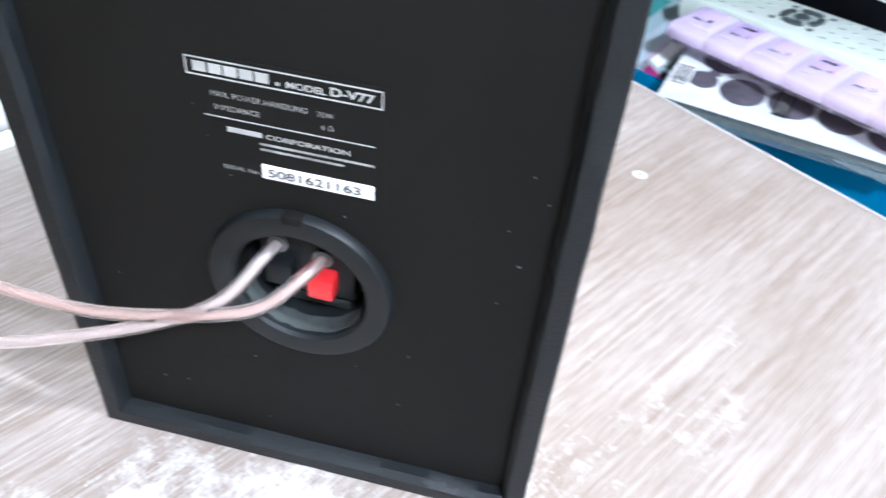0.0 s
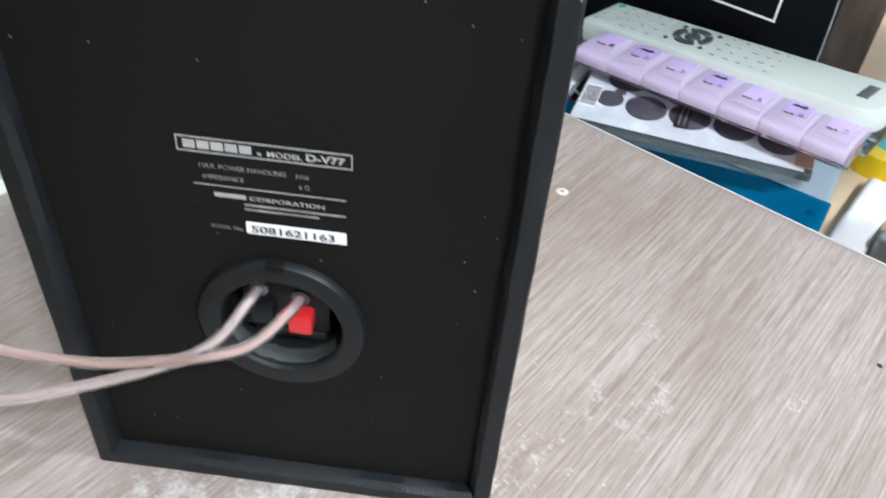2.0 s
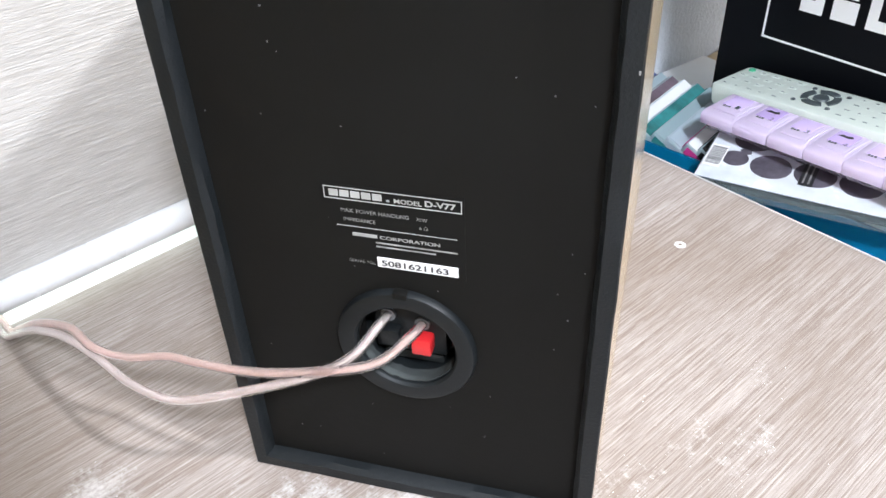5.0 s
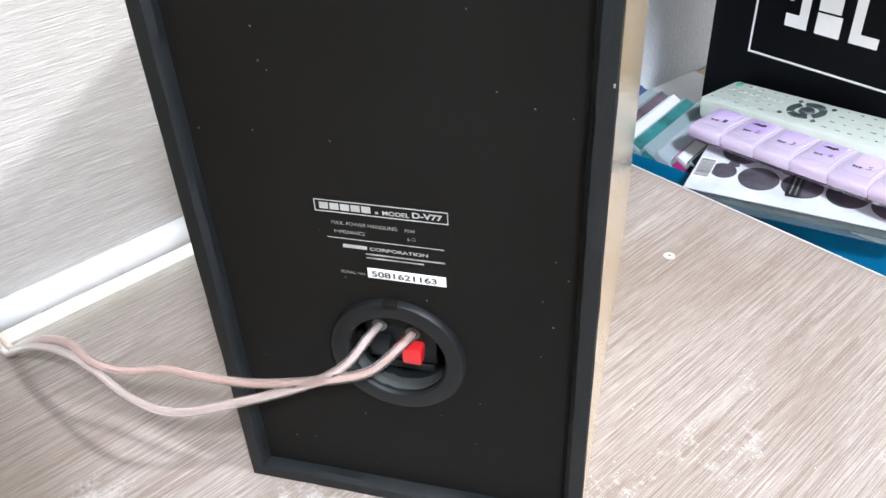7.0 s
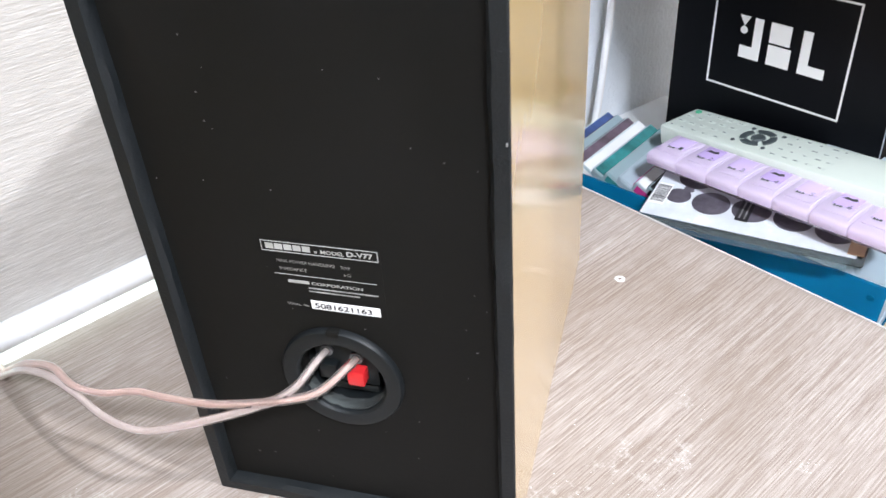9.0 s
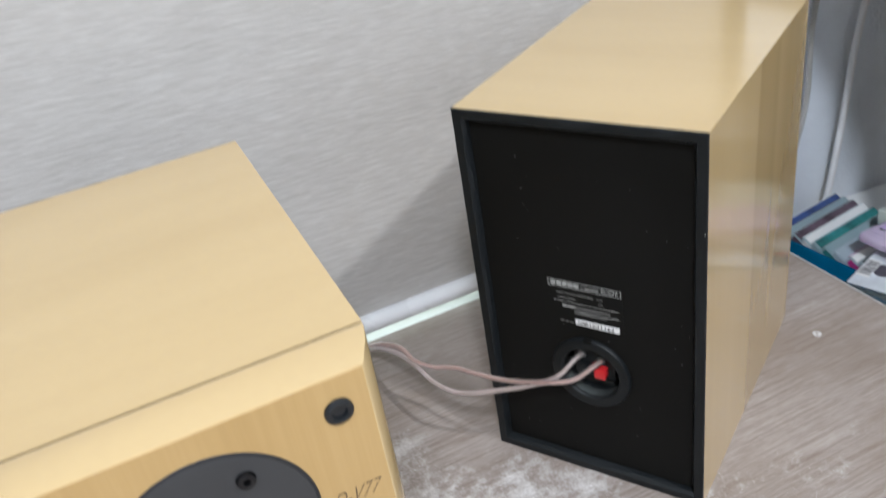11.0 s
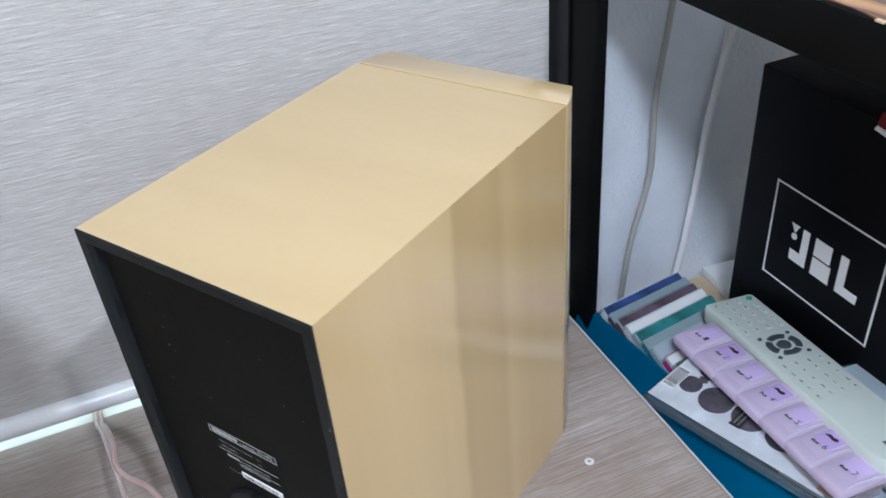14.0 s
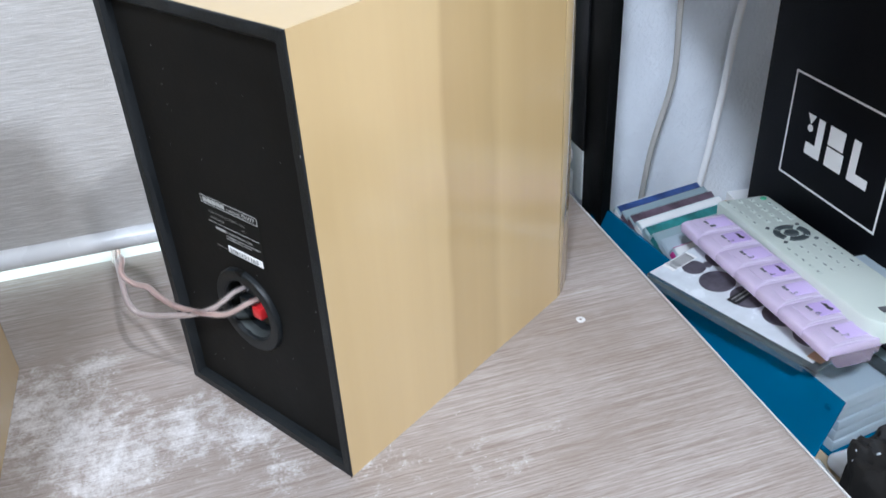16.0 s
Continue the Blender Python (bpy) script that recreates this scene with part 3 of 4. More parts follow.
    lab = part("rating_label", boxed(0.0575, 0.1150, 0.0066, 0.00685, 0.1412, 0.1815), black_board, sp, "thin black rating label with silver print")
    frame_bm = bmesh.new()
    for x0, x1, z0, z1 in ((0.0580, 0.1140, 0.1800, 0.18035), (0.0580, 0.1140, 0.17460, 0.17495), (0.0580, 0.05835, 0.17495, 0.1800), (0.11365, 0.1140, 0.17495, 0.1800)):
        box(frame_bm, x0, x1, y, 0.0066, z0, z1)
    part("print_frame", frame_bm, ink, lab)
    for i in range(5):
        x0 = 0.0602 + i * 0.0045
        part("brand_mark", boxed(x0, x0 + 0.0038, y, 0.0066, 0.1760, 0.1790, 0.0), ink, lab)
    part("brand_mark", boxed(0.0839, 0.0851, y, 0.0066, 0.1760, 0.1770), faded_ink, lab)
    lettering("model_text", "MODEL", 0.0870, 0.0982, 0.1759, 0.1780, y, ink, lab, bold=0.02)
    lettering("model_text", "D-V77", 0.0994, 0.1117, 0.1760, 0.1788, y, ink, lab, bold=0.03)
    lettering("power_text", "MAX. POWER HANDLING", 0.0644, 0.0926, 0.1688, 0.1706, y, faded_ink, lab)
    lettering("power_text", "70W", 0.0955, 0.1001, 0.1686, 0.1703, y, faded_ink, lab)
    lettering("impedance_text", "IMPEDANCE", 0.0652, 0.0786, 0.1645, 0.1662, y, faded_ink, lab)
    lettering("impedance_text", "6 \u03a9", 0.0966, 0.1000, 0.1646, 0.1663, y, faded_ink, lab)
    part("print_rule", boxed(0.0618, 0.1118, y, 0.0066, 0.1618, 0.16205), ink, lab)
    part("brand_mark", boxed(0.0682, 0.0786, y, 0.0066, 0.1574, 0.1590), ink, lab)
    lettering("maker_text", "CORPORATION", 0.0798, 0.1048, 0.1573, 0.1590, y, ink, lab, bold=0.02)
    for z0 in (0.1548, 0.1529):
        part("small_print", boxed(0.0778, 0.1118 - (0.009 if z0 < 0.154 else 0), y + 0.0001, 0.0066, z0, z0 + 0.0007), faded_ink, lab)
    lettering("serial_text", "SERIAL No.", 0.0655, 0.0768, 0.1437, 0.1452, y, faded_ink, lab)
    strip = part("serial_strip", boxed(0.0778, 0.1119, 0.0062, 0.0066, 0.1430, 0.1479), paper_white, lab, "white paper serial strip")
    lettering("serial_text", "5081621163", 0.0796, 0.1080, 0.1439, 0.1469, 0.0060, ink_black, strip, bold=0.02)

    # front: tweeter plate, woofer, grille sockets, model script
    fy = DEPTH
    for sx in (0.0250, W - 0.0250):
        for sz in (0.0180, H - 0.0180):
            s = part("grille_socket", lathe([(0.0, fy + 0.0007), (0.0030, fy + 0.0007), (0.0036, fy + 0.0022), (0.0048, fy + 0.0026), (0.0064, fy + 0.0016), (0.0068, fy - 0.0005)], 28), socket_black, sp)
            s.location = (sx, 0, sz)
    tw = part("tweeter_plate", lathe([(0.0, fy + 0.001), (0.012, fy + 0.004), (0.016, fy + 0.0005), (0.040, fy + 0.0018), (0.0432, fy + 0.0012), (0.0436, fy + 0.0001)], 56), driver_grey, sp, "round grey metal tweeter plate")
    tw.location = (W / 2, 0, 0.2515)
    part("gasket_ring", lathe([(0.0430, fy + 0.0002), (0.0434, fy + 0.0010), (0.0446, fy + 0.0009), (0.0450, fy + 0.0002)], 64), ink_black, tw, "thin black gasket")
    for k in range(4):
        a = radians(124 + 90 * k)
        sc = part("screw", lathe([(0.0, fy + 0.0016), (0.0012, fy + 0.0014), (0.0016, fy + 0.0038), (0.0038, fy + 0.0034), (0.0044, fy + 0.0015)], 18), screw_black, tw, "black screw head")
        sc.location = (0.0322 * math.cos(a), 0, 0.0322 * math.sin(a))
    wf = part("woofer", lathe([(0.0, fy + 0.0045), (0.012, fy + 0.0035), (0.017, fy + 0.0006), (0.044, fy + 0.0022), (0.048, fy + 0.0035), (0.053, fy + 0.004), (0.057, fy + 0.0015), (0.068, fy + 0.002), (0.0685, fy - 0.0005)], 64), cone_black, sp, "black woofer")
    wf.location = (W / 2, 0, 0.118)
    t2 = lettering("model_script", "D-V77", -0.0385, -0.0145, 0.0, 0.0080, 0.0, brown_ink, sp, "", 0.6, -0.012)
    t2.matrix_local = Matrix.Translation((0.0, fy + 0.0006, 0.2395)) @ pose(0, 0, 0, 0, 0, 180)
    return sp


speaker = loudspeaker("maple loudspeaker turned to show its black rear panel with wires")
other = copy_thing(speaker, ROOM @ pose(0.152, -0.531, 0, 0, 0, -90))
tagged(other, "maple loudspeaker showing its front baffle and tweeter, on the table")

# wear on the turned loudspeaker: chips in the rear edge and top edge, a speck on its side
part("edge_chip", boxed(W - 0.0017, W - 0.0010, -0.0002, 0.0002, 0.2412, 0.2427, 0.0001), chip_grey, speaker, "pale chip in the rear edge")
part("edge_dent", boxed(W - 0.0005, W + 0.0002, 0.1885, 0.1915, H - 0.0005, H + 0.0002, 0.0001), core_brown, speaker, "dark dent in the top edge")
part("side_speck", lathe([(0.0, W + 0.0004), (0.0006, W + 0.0003), (0.0009, W)], 9, "x"), brown_ink, speaker, "brown speck")
speaker.children[-1].location = (0.0, 0.1235, 0.062)

# speaker cable: two clear pinkish strands
strand_a = [(0.0780, 0.0125, 0.1112), (0.0752, 0.004, 0.1100), (0.066, -0.007, 0.1002), (0.048, -0.013, 0.0905), (0.015, -0.017, 0.0765), (-0.020, -0.0195, 0.0645),
            (-0.050, -0.012, 0.0600), (-0.080, 0.002, 0.0590), (-0.112, 0.017, 0.0520), (-0.150, 0.034, 0.0330), (-0.180, 0.046, 0.0120), (-0.196, 0.052, 0.0022), (-0.220, 0.066, 0.0022)]
strand_b = [(0.0936, 0.0125, 0.1087), (0.0902, 0.004, 0.1077), (0.078, -0.007, 0.0998), (0.056, -0.012, 0.0945), (0.022, -0.012, 0.0855), (-0.012, -0.006, 0.0775),
            (-0.034, -0.001, 0.0725), (-0.060, 0.001, 0.0640), (-0.082, 0.0045, 0.0625), (-0.110, 0.021, 0.0555), (-0.147, 0.037, 0.0365), (-0.177, 0.049, 0.0150), (-0.195, 0.056, 0.0024), (-0.218, 0.070, 0.0022)]
cable = thing("speaker_cable", Matrix(), "clear pinkish two-strand speaker cable from connector cup to sill", "cable")
for pts, core in ((strand_a, silver_wire), (strand_b, copper)):
    jacket = part("strand", tube(pts, 0.0024, 8, 14), clear_pink, cable)
    part("core", tube(pts, 0.0011, 8, 8), core, jacket, "bright metal core")

# ---- shelf beyond the table ----
shelf = thing("shelf_unit", ROOM, "black painted shelf with worn knotty wood film on top", "shelf")
part("post", boxed(0.024, 0.070, 0.030, 0.041, -0.088, 0.344, 0.0012), shelf_black, shelf)
part("post", boxed(0.61, 0.656, 0.030, 0.041, -0.088, 0.344, 0.0012), shelf_black, shelf)
part("fascia", boxed(0.0, 0.66, 0.030, 0.052, 0.3442, 0.380, 0.0012), shelf_black, shelf)
part("shelf_board", boxed(0.0, 0.66, 0.0522, 0.45, 0.360, 0.380, 0.001), shelf_black, shelf)
film_bm = bmesh.new()
rng = random.Random(11)
front = []
for i in range(140):
    u = 0.252 + (0.65 - 0.252) * i / 139
    v = 0.0325 + 0.0016 * noise.noise(Vector((u * 45, 0, 0))) + 0.0009 * noise.noise(Vector((u * 220, 3, 0)))
    front.append((u, v))
outline = front + [(0.65, 0.092), (0.45, 0.080), (0.252, 0.066)]
part("wood_film", prism(outline, 0.3802, 0.3812), knotty, shelf, "orange-brown knotty wood film with torn edge")
part("torn_flake", boxed(0.294, 0.302, 0.0297, 0.0325, 0.3798, 0.3812, 0.0003), paper_white, shelf, "torn white flake")
part("torn_flake", boxed(0.343, 0.349, 0.0297, 0.0325, 0.3798, 0.3812, 0.0003), birch, shelf, "torn tan flake")

lower = thing("lower_desk", ROOM, "pale birch board desk beyond the table edge", "desk")
part("board", boxed(0.0, 1.1, 0.004, 1.1, -0.110, -0.088, 0.001), birch, lower)
for lu, lv in ((0.05, 0.05), (1.05, 0.05), (0.05, 1.05), (1.05, 1.05)):
    part("leg", boxed(lu - 0.02, lu + 0.02, lv - 0.02, lv + 0.02, -0.75, -0.110, 0.002), shelf_black, lower)

# two cables down the plaster wall
thing("wall_cable", ROOM, "grey beige cable hanging down the plaster wall", "cable", "",
      tube([(0.0150, 0.1506, 0.3654), (0.0150, 0.1466, 0.2744), (0.0150, 0.1356, 0.1804), (0.0150, 0.1356, 0.0934), (0.0150, 0.1166, 0.0084), (0.0150, 0.1066, -0.0806)], 0.0032), cable_grey)
thing("wall_cable", ROOM, "white pinkish cable hanging down the plaster wall", "cable", "",
      tube([(0.0155, 0.2336, 0.3654), (0.0155, 0.2196, 0.2324), (0.0155, 0.2056, 0.1434), (0.0155, 0.1996, 0.0744), (0.0155, 0.1886, -0.0226), (0.0155, 0.1776, -0.0796)], 0.0040), cable_white)
thing("white_box", ROOM @ pose(0.0, 0.235, -0.088, 0, 0, -6), "small white carton lying behind the disc cases", "box", "", boxed(0, 0.10, 0, 0.09, 0, 0.012, 0.001), paper_white)

# black carton with a framed white mark
carton = thing("black_carton", ROOM, "tall black carton with a framed white mark", "box")
part("carton_body", boxed(0.108, 0.3225, 0.1805, 0.385, -0.088, 0.2385, 0.0015), carton_black, carton)
fr = bmesh.new()
u0, u1, z0, z1, w = 0.1485, 0.2795, 0.0365, 0.1405, 0.0017
for a0, a1, b0, b1 in ((u0, u1, z1 - w, z1), (u0, u1, z0, z0 + w), (u0, u0 + w, z0 + w, z1 - w), (u1 - w, u1, z0 + w, z1 - w)):
    box(fr, a0, a1, 0.1800, 0.1806, b0, b1)
mark = part("mark_frame", fr, paper_white, carton, "thin white printed frame")
tri = prism([(0.1745, 0.1075), (0.1850, 0.1075), (0.1798, 0.0985)], 0.1800, 0.1806, 0, "y")
part("mark_triangle", tri, paper_white, mark)
part("mark_dot", lathe([(0.0, 0.1800), (0.0034, 0.1800), (0.0034, 0.1806)], 20), paper_white, mark).location = (0.1798, 0, 0.0945)
for x0, x1, a, b in ((0.1775, 0.1975, 0.0690, 0.0800), (0.1895, 0.1975, 0.0800, 0.1075), (0.2050, 0.2265, 0.0690, 0.0872), (0.2050, 0.2245, 0.0892, 0.1075), (0.2350, 0.2435, 0.0780, 0.1075), (0.2350, 0.2590, 0.0690, 0.0780)):
    part("mark_block", boxed(x0, x1, 0.1800, 0.1806, a, b), paper_white, mark)
part("carton_edge", tube([(0.322, 0.1803, -0.03), (0.320, 0.1800, 0.06), (0.3155, 0.1803, 0.15)], 0.0006, 6, 6), adapter_grey, carton, "worn pale edge")

# red cloth with white hem on the carton
cloth_bm = bmesh.new()
rows_c = []
for j, (v, z) in enumerate(((0.30, 0.2418), (0.24, 0.2440), (0.195, 0.2460), (0.1785, 0.2450), (0.1762, 0.2400), (0.1760, 0.2345))):
    rows_c.append([cloth_bm.verts.new((0.242 + 0.0055 * i + (0.012 if j < 2 else 0), v - 0.0015 * noise.noise(Vector((i * 0.7, j, 0))),
                                       z + 0.004 * abs(noise.noise(Vector((i * 0.5, j * 0.6, 2)))) - (0.010 * (i / 15) if j > 3 else 0))) for i in range(16)])
for a, b in zip(rows_c, rows_c[1:]):
    for i in range(15):
        cloth_bm.faces.new((a[i], a[i + 1], b[i + 1], b[i]))
bmesh.ops.solidify(cloth_bm, geom=cloth_bm.faces[:], thickness=0.0022)
red_cap = thing("red_cloth", ROOM, "dark red cloth with white hem draped over black carton", "cloth", "", cloth_bm, red_cloth)
part("hem", tube([(0.2425, 0.1757, 0.2345), (0.266, 0.1757, 0.2310), (0.30, 0.1757, 0.2270), (0.326, 0.1757, 0.2240)], 0.0022, 6, 8), paper_white, red_cap, "white hem")

# blue tray with disc cases
BLUE = ROOM @ pose(0.049, 0.031, -0.088, 0, 0, 8.1)
tray = thing("blue_tray", BLUE, "translucent blue plastic tray full of disc cases", "tray")
L, D, Z = 0.343, 0.128, 0.058
wall_bm = prism([(0, Z), (0.0025, Z), (-0.0195, 0.0), (-0.0220, 0.0)], 0.0, L, 0.0006, "x")
for v in wall_bm.verts:
    if v.co.z > 0.03:
        v.co.z += 0.009 * (1 - v.co.x / L)
        v.co.y += 0.004 * (1 - v.co.x / L)
part("front_wall", wall_bm, blue_plastic, tray)
part("back_wall", boxed(0, L, D - 0.0025, D, 0.0025, 0.030, 0.0008), blue_plastic, tray)
part("tray_floor", boxed(0, L, 0, D, 0, 0.0024, 0.0006), blue_plastic, tray)
part("end_wall", boxed(0, 0.0025, 0.0026, D - 0.0026, 0.0025, 0.042, 0.0008), blue_plastic, tray)
part("rivet", lathe([(0.0, -0.0012), (0.0028, -0.001), (0.0034, 0.0)], 20), blue_plastic, tray).location = (L - 0.010, -0.0035, 0.048)


def disc_case(m, shell, insert, spine, label, thick=0.0102):
    """A jewel case: clear shell, printed insert and spine; x is its thickness, z its height."""
    c = thing("disc_case", m, label, "disc case", "disc cases in the blue tray")
    part("shell", boxed(0, thick, 0, 0.108, 0, 0.118, 0.0008), shell, c)
    part("insert", boxed(thick + 0.0002, thick + 0.0008, 0.0015, 0.1065, 0.003, 0.1168), insert, c)
    part("spine", boxed(0.0015, thick - 0.0015, 0.003, 0.105, 0.1181, 0.1188), spine, c)
    part("spine_end", boxed(0.0015, thick - 0.0015, -0.0007, -0.0001, 0.003, 0.115), spine, c)
    return c


blue_print = worn("blue_print", (0.03, 0.07, 0.22), 0.4, 0.6, 200)
plum_print = worn("plum_print", (0.11, 0.075, 0.10), 0.4, 0.7, 200)
sea_print = worn("sea_green_print", (0.03, 0.20, 0.20), 0.4, 0.6, 200)
pink_print = worn("magenta_print", (0.55, 0.05, 0.25), 0.4, 0.2, 90)
lean = -62
for x, shell, ins, sp_, label in (
        (0.030, frost_case, blue_print, paper_white, "disc case with white spine and blue insert"),
        (0.0415, frost_case, frost_case, plum_print, "frosted disc case with plum spine"),
        (0.053, frost_case, plum_print, plum_print, "disc case with dark plum insert"),
        (0.066, frost_case, paper_white, paper_white, "disc case with white spine and insert"),
        (0.0795, frost_case, sea_print, frost_case, "disc case with sea green insert"),
        (0.093, frost_case, frost_case, sea_print, "sea green disc case leaning in the tray"),
        (0.1065, pale_case, pale_case, pale_case, "frosted empty disc case leaning in the tray"),
        (0.124, frost_case, paper_white, pink_print, "disc case with magenta and white spine"),
        (0.137, frost_case, ink_black, ink_black, "disc case with black insert")):
    foot = x + 0.118 * math.sin(radians(-lean))
    disc_case(BLUE @ pose(foot - 0.012, 0.013, 0.0052, 0, lean, 0), shell, ins, sp_, label)

# flat cases that lie across the tray under the pack and the remote
for k, (fx, fy, fz, tilt, turn) in enumerate(((0.222, 0.054, 0.0582, 0, -1), (0.232, 0.082, 0.0690, -1, -12), (0.234, 0.084, 0.0800, -2, -12), (0.236, 0.086, 0.0912, -2.5, -13), (0.2625, 0.0035, 0.0026, 0, 0), (0.2615, 0.0035, 0.0136, 0, 0), (0.2620, 0.0035, 0.0246, 0, 0), (0.2610, 0.0035, 0.0356, 0, 0), (0.2620, 0.0035, 0.0466, 0, 0))):
    c = thing("flat_disc_case", BLUE @ pose(fx, fy, fz, 0, tilt, turn), "clear disc case lying flat on the blue tray", "disc case", "stacked flat cases")
    wide_y = 0.068 if k == 0 else 0.118 if k > 3 else 0.045
    wide_x = 0.079 if k > 3 else 0.122
    part("shell", boxed(0, wide_x, 0, wide_y, 0, 0.0102, 0.0008), pale_case if k > 3 else clear_case, c)
    part("insert", boxed(0.003, wide_x - 0.003, 0.003, wide_y - 0.003, 0.0103, 0.0106), (frost_case, sea_print, paper_white, pale_case, print_sheet, frost_case, print_sheet, frost_case, pale_case)[k], c)

# clear pack with a printed sheet of dark discs
PACK = ROOM @ Matrix.Translation((0.2025, 0.0135, -0.0168)) @ pose(0, 0, 0, 0, 0, 17.0) @ pose(0, 0, 0, 4.0, -2.2, 0)
pack = thing("disc_pack", PACK, "clear plastic pack with white sheet of dark printed discs", "package")
part("shell", boxed(-0.002, 0.176, -0.002, 0.108, 0, 0.0062, 0.002), clear_case, pack)
part("film_skirt", prism([(-0.0022, 0.0055), (-0.0040, 0.0010), (-0.0046, -0.0022), (-0.0041, -0.0022), (-0.0034, 0.0008), (-0.0021, 0.0045)], -0.003, 0.165, 0.0, "x"), clear_case, pack, "clear film edge")
sheet = part("sheet", boxed(0, 0.170, 0.001, 0.104, 0.0063, 0.0069), print_sheet, pack, "white printed sheet")
for k, (dx, dy) in enumerate(((0.051, 0.032), (0.084, 0.0335), (0.1175, 0.033), (0.1505, 0.029), (0.030, 0.064), (0.066, 0.066), (0.101, 0.066), (0.137, 0.068), (0.046, 0.096), (0.085, 0.096), (0.122, 0.096))):
    part("printed_disc", lathe([(0.0, 0.0072), (0.0158, 0.0072), (0.0158, 0.0069)], 32, "z"), disc_grey, sheet).location = (dx, dy, 0.00004 * k)
part("printed_disc", lathe([(0.0, 0.0072), (0.0105, 0.0072), (0.0105, 0.0069)], 28, "z"), disc_grey, sheet).location = (0.0225, 0.034, 0)
for lx, ly, turn in ((0.026, 0.040, 70), (0.014, 0.038, 150), (0.066, 0.048, 20), (0.108, 0.046, 60)):
    leaf = prism([(0.0, -0.001), (0.006, -0.0052), (0.013, 0.0), (0.006, 0.0052), (0.0, 0.001)], 0.0069, 0.00725)
    part("printed_leaf", leaf, disc_grey, sheet).matrix_local = pose(lx, ly, 0, 0, 0, turn)
part("title_bar", boxed(0.0745, 0.0850, 0.016, 0.047, 0.0079, 0.0082), ink_black, sheet, "black title bar with unreadable print")
for k in range(2):
    part("title_print", boxed(0.0770 + 0.004 * k, 0.0783 + 0.004 * k, 0.019, 0.044, 0.0082, 0.0084), faded_ink, sheet)
part("code_patch", boxed(0.001, 0.0145, 0.016, 0.048, 0.0073, 0.0075), paper_white, sheet)
rng = random.Random(2)
yy = 0.020
while yy < 0.045:
    w = rng.choice((0.0005, 0.0008, 0.0012))
    part("code_bar", boxed(0.002, 0.0135, yy, yy + w, 0.0075, 0.0077), grey_plastic, sheet)
    yy += w + rng.choice((0.0006, 0.0010))
part("card_strip", boxed(0.163, 0.175, 0.004, 0.030, 0.0072, 0.0080), worn("tan_card", (0.52, 0.34, 0.22), 0.6), pack, "tan card strip")

# lilac weekly pill organizer
PILL = ROOM @ pose(0.1715, 0.0638, -0.0046, 0, -3.8, -2.5) @ Matrix.Diagonal((1, 1, 0.67, 1))
pill = thing("pill_organizer", PILL, "translucent lilac seven-lid weekly pill organizer", "pill box")
LP = 0.0311
def shell_block(profile, x0, x1, soft):
    """A closed (y, z) profile pulled along x, its two ends drawn in a little and rounded."""
    bm = prism(profile, x0, x1, soft, "x")
    xm = (x0 + x1) / 2
    for v in bm.verts:
        v.co.x = xm + (v.co.x - xm) * (1 - 0.035 * max(0.0, (0.020 - v.co.z) / 0.020))
    return bm


cup_profile = [(0.0030, 0.0190), (0.0045, 0.0120), (0.0085, 0.0020), (0.0110, 0.0), (0.0380, 0.0), (0.0402, 0.0190)]
lid_profile = [(-0.0012, 0.0145), (-0.0020, 0.0190), (-0.0018, 0.0255), (-0.0002, 0.0283), (0.0030, 0.0296), (0.0110, 0.0303), (0.0360, 0.0305), (0.0420, 0.0298), (0.0440, 0.0275), (0.0445, 0.0191), (0.0006, 0.0191), (0.0004, 0.0145)]
part("hinge_strip", boxed(0.001, 7 * LP - 0.001, 0.0402, 0.0440, 0.010, 0.0225, 0.001), lilac, pill)
for i in range(7):
    a, b = i * LP, (i + 1) * LP
    part("cup", shell_block(cup_profile, a + 0.0003, b - 0.0003, 0.0010), lilac, pill)
    lid = part("lid", shell_block(lid_profile, a + 0.0002, b - 0.0002, 0.0008), lilac_lid, pill)
    part("lid_panel", boxed(a + 0.0042, b - 0.0050, 0.0080, 0.0408, 0.0296, 0.0312, 0.0007), lilac_lid, lid)
    part("lid_inset", boxed(a + 0.0062, b - 0.0072, 0.0190, 0.0388, 0.0310, 0.03185, 0.0003), lilac_pad if i % 2 else lilac_mid, lid)
    part("lid_ridge", tube([(b - 0.0026, 0.0030, 0.0294), (b - 0.0034, 0.0120, 0.0306), (b - 0.0030, 0.0280, 0.0309), (b - 0.0018, 0.0415, 0.0298)], 0.0009, 5, 8), lilac_rim, lid, "pale raised lid edge")
    t = lettering("lid_number", str(i + 1), 0.0, 0.0034, 0.0, 0.0056, 0.0, key_dark, lid)
    t.matrix_local = Matrix.Translation((a + 0.0185, 0.0172, 0.0320)) @ pose(0, 0, 0, -90, 0, 0)
    for k, (p, q) in enumerate(((0.0085, 0.0102), (0.0108, 0.0124), (0.0131, 0.0150))):
        part("lid_print", boxed(a + p, a + q, 0.0160 + 0.0002 * k, 0.0188 - 0.0006 * (k % 2), 0.0317, 0.03195), key_dark, lid)
    if i % 2:
        m_ = prism([(0.0085, 0.030), (0.0115, 0.0335), (0.0150, 0.0325), (0.0185, 0.0345), (0.0205, 0.0315), (0.0175, 0.0295), (0.0135, 0.0300)], 0.0318, 0.0321)
        bmesh.ops.translate(m_, verts=m_.verts, vec=(a, 0, 0))
        part("lid_mark", m_, ink_black, lid, "black mark")

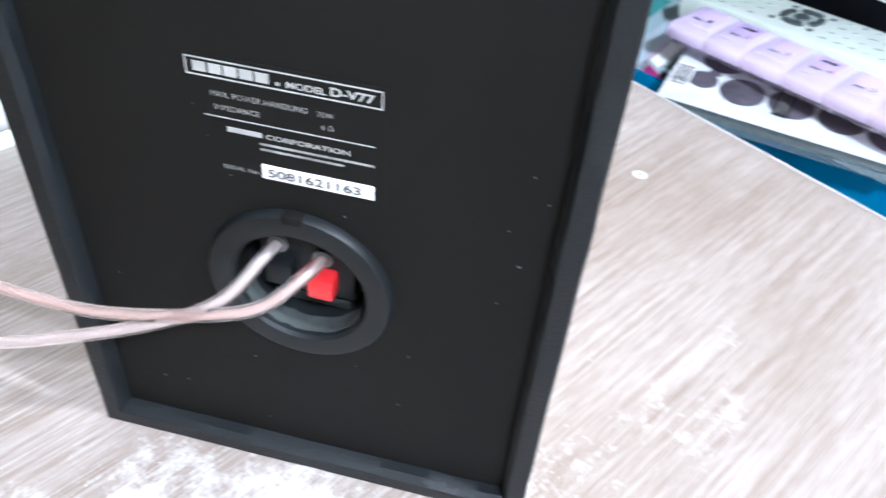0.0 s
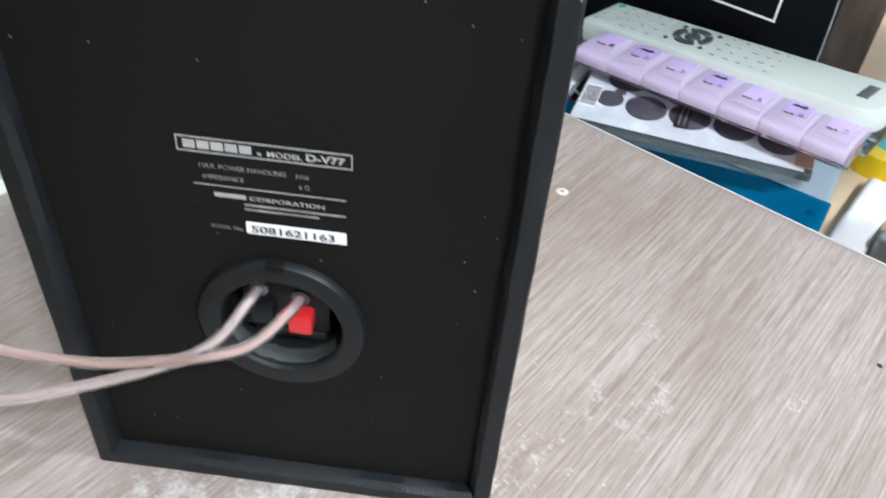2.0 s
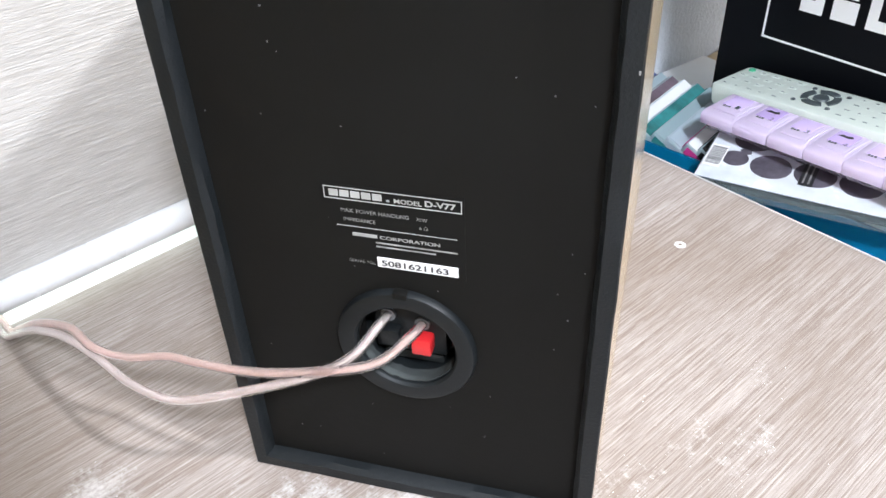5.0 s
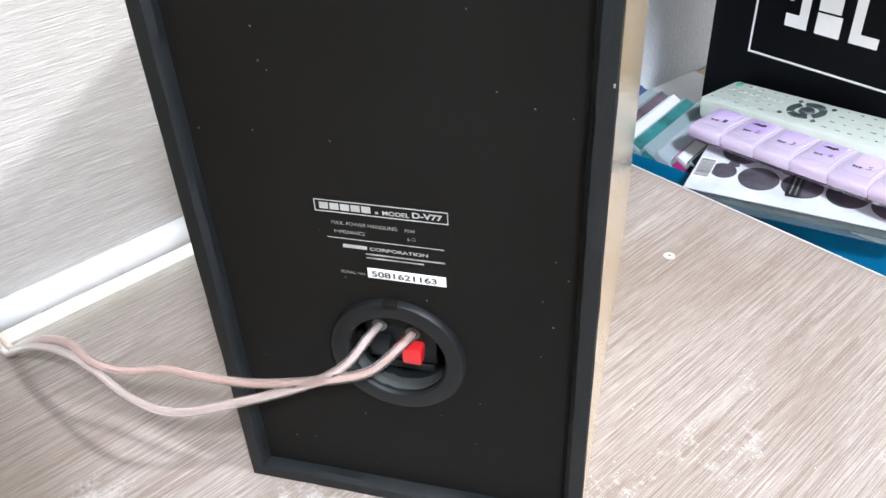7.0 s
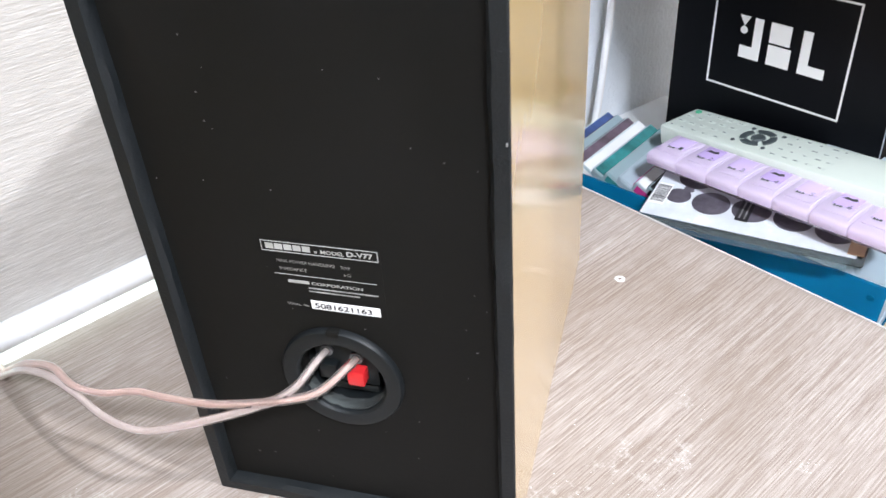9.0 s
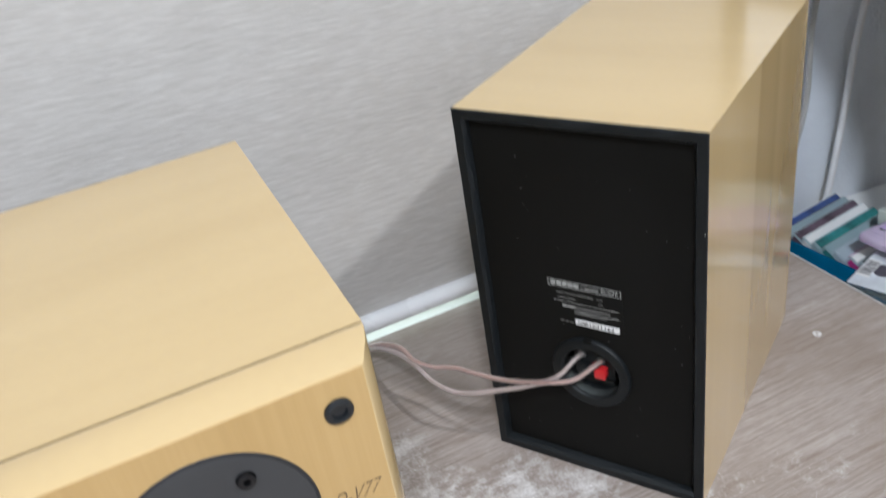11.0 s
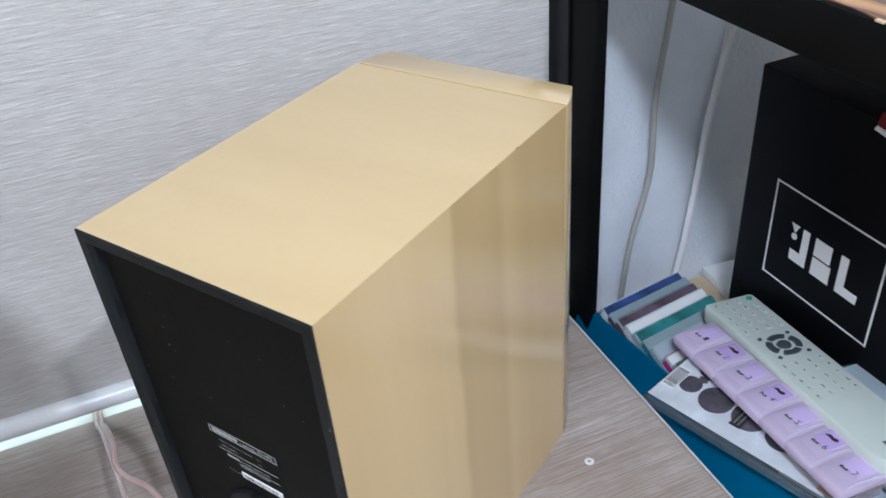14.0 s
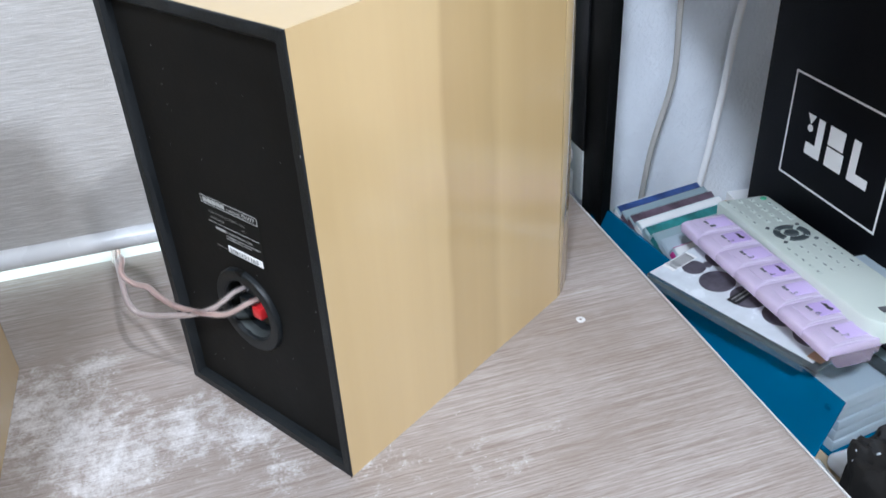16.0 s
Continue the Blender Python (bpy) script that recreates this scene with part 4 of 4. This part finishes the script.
# cream remote control
REM = ROOM @ pose(0.1445, 0.1180, -0.0085, 0, -7.6, -7.0)
remote = thing("remote_control", REM, "cream remote control with many small pale keys", "remote control")
RL, RW, RT = 0.252, 0.053, 0.0195
outline = [(0.003, 0.0), (0.0, 0.003), (0.0, RW - 0.003), (0.003, RW)]
for k in range(13):
    a = radians(90 - 15 * k)
    outline.append((RL - 0.022 + 0.022 * math.cos(a), RW / 2 + (RW / 2) * math.copysign(abs(math.sin(a)) ** 0.6, math.sin(a))))
part("case", prism(outline, 0.0, RT, 0.003), cream, remote)


def key(x, y, w, d, mat, label=""):
    return part("key", boxed(x - w / 2, x + w / 2, y - d / 2, y + d / 2, RT - 0.001, RT + 0.00012, 0.0001, 1), mat, remote, label)


part("power_key", lathe([(0.0, RT + 0.0014), (0.0028, RT + 0.0012), (0.0034, RT - 0.0005)], 20, "z"), key_green, remote, "round green power key").location = (0.0095, 0.0445, 0)
rng = random.Random(7)
for i in range(5):
    for j in range(4):
        if (i, j) != (0, 3):
            x, y = 0.010 + i * 0.0125, 0.0085 + j * 0.012
            key(x, y, 0.0075, 0.0048, key_cream)
            b = x - 0.003 + rng.uniform(0, 0.0012)
            part("key_print", boxed(b, b + rng.uniform(0.0020, 0.0052), y - 0.0006, y + rng.uniform(0.0001, 0.0008), RT + 0.0002, RT + 0.0004), key_ink, remote)
px, py = 0.0905, 0.0275
pad = part("pad", lathe([(0.0, RT + 0.0018), (0.0058, RT + 0.0016), (0.0066, RT)], 24, "z"), key_dark, remote, "slate direction pad")
pad.location = (px, py, 0)
for k in range(4):
    seg = []
    for r, flip in ((0.0158, 1), (0.0098, -1)):
        for s_ in range(7):
            a = radians(90 * k + flip * (-36 + 12 * s_))
            seg.append((r * math.cos(a), r * math.sin(a)))
    part("pad_arrow", prism(seg, RT - 0.0005, RT + 0.0014, 0.0), key_dark, pad)
    pad.children[-1].location = (0, 0, 0)
    a = radians(45 + 90 * k)
    part("pad_dot", lathe([(0.0, RT + 0.0012), (0.0017, RT + 0.0010), (0.0021, RT)], 14, "z"), key_dark, remote).location = (px + 0.0222 * math.cos(a), py + 0.0205 * math.sin(a), 0)
for i in range(5):
    for j in range(4):
        x, y = 0.119 + i * 0.0115, 0.0085 + j * 0.012
        key(x, y, 0.0068, 0.0042, key_cream)
        b = x - 0.003 + rng.uniform(0, 0.0014)
        part("key_print", boxed(b, b + rng.uniform(0.0016, 0.0052), y - 0.0006, y + rng.uniform(0.0001, 0.0009), RT + 0.0002, RT + 0.0004), (key_ink, key_dark)[rng.random() < 0.3], remote)
part("name_plate", boxed(0.2285, 0.2365, 0.0165, 0.0385, RT, RT + 0.0006, 0.0002), grey_plastic, remote, "small grey name plate")

# things lying on the lower desk
tape = thing("tape_roll", ROOM @ pose(0.389, 0.262, -0.088, 0, 0, 0), "yellow adhesive tape roll with teal core label", "tape")
part("tape_ring", lathe([(0.0135, 0.0005), (0.0310, 0.0), (0.0318, 0.001), (0.0318, 0.021), (0.0310, 0.022), (0.0140, 0.0215), (0.0135, 0.0210), (0.0135, 0.0005)], 56, "z"), yellow, tape)
part("core_label", lathe([(0.0, 0.0195), (0.0132, 0.0195), (0.0132, 0.002)], 32, "z"), teal, tape, "teal core label")
adapter = thing("white_adapter", ROOM @ pose(0.3935, 0.070, -0.088, 0, 0, 1), "white plastic mains adapter lying on the desk", "adapter")
part("adapter_body", boxed(0, 0.029, 0, 0.146, 0, 0.014, 0.005, 3), white_paint, adapter)
part("adapter_arm", boxed(0.0292, 0.062, 0.108, 0.138, 0.0, 0.012, 0.003), white_paint, adapter)
grey = thing("grey_adapter", ROOM @ pose(0.4235, 0.118, -0.088, 0, 0, -6), "grey plastic adapter block beside the white one", "adapter")
part("adapter_body", boxed(0, 0.036, 0, 0.05, 0, 0.026, 0.003, 3), adapter_grey, grey)
part("adapter_label", boxed(0.004, 0.032, 0.008, 0.042, 0.0262, 0.0266), paper_white, grey)
rose_box = thing("rose_case", ROOM @ pose(0.372, 0.43, -0.088, 0, 0, 6), "rose brown case with white edge on the desk", "case")
part("case_body", boxed(0, 0.085, 0, 0.14, 0, 0.020, 0.004), white_edge, rose_box)
part("case_lid", boxed(0.001, 0.084, 0.001, 0.139, 0.0202, 0.030, 0.004), rose, rose_box)
part("case_port", boxed(0.02, 0.03, -0.0008, -0.0001, 0.006, 0.012), ink_black, rose_box)
part("case_port", boxed(0.045, 0.055, -0.0008, -0.0001, 0.006, 0.012), ink_black, rose_box)
thing("grey_strap", ROOM @ pose(0.362, 0.395, -0.0878, 0, 0, -28), "pale grey plastic strap lying on the desk", "strap", "", boxed(0, 0.075, 0, 0.016, 0, 0.004, 0.001), adapter_grey)
bag = bmesh.new()
bmesh.ops.create_icosphere(bag, subdivisions=5, radius=1)
for v in bag.verts:
    n = v.co.normalized()
    f = 1 + 0.10 * noise.noise(n * 2.2) + 0.06 * noise.noise(n * 6) + 0.02 * noise.noise(n * 16)
    n = Vector([math.copysign(abs(c) ** 0.4, c) for c in n])
    v.co = Vector((n.x * 0.095, n.y * 0.046, max(n.z, -0.55) * 0.095)) * f
    v.co.z = max(v.co.z, -0.03)
    v.co.y = min(max(v.co.y, -0.046), 0.048)
lump = thing("black_bag", ROOM @ pose(0.541, 0.060, -0.0575, 0, 0, 0), "black cloth bag flecked with white dust, on the desk", "bag", "", bag, bag_black)
rng = random.Random(9)
flecks = bmesh.new()
bvh_pts = [v.co.copy() for v in lump.data.vertices if v.co.z > -0.01]
for _ in range(44):
    p = rng.choice(bvh_pts)
    c = bmesh.ops.create_cube(flecks, size=rng.uniform(0.0008, 0.0026))["verts"]
    for w_ in c:
        w_.co = p + Vector((w_.co.x * rng.uniform(0.4, 1.0), w_.co.y * rng.uniform(0.4, 1.6), w_.co.z * rng.uniform(0.4, 2.0)))
tagged(part("dust_flecks", flecks, adapter_grey, lump, "white dust flecks"), kind="stuff")
thing("black_case", ROOM @ pose(0.435, 0.245, -0.088, 0, 0, 24), "black plastic case standing behind the tape roll", "case", "", boxed(0, 0.11, 0, 0.05, 0, 0.062, 0.004), bag_black)
thing("white_sheet", ROOM @ pose(0.384, 0.008, -0.088, 0, 0, -3), "white paper sheet lying on the lower desk", "paper", "", boxed(0, 0.09, 0, 0.062, 0.0, 0.0012, 0.0004), paper_white)
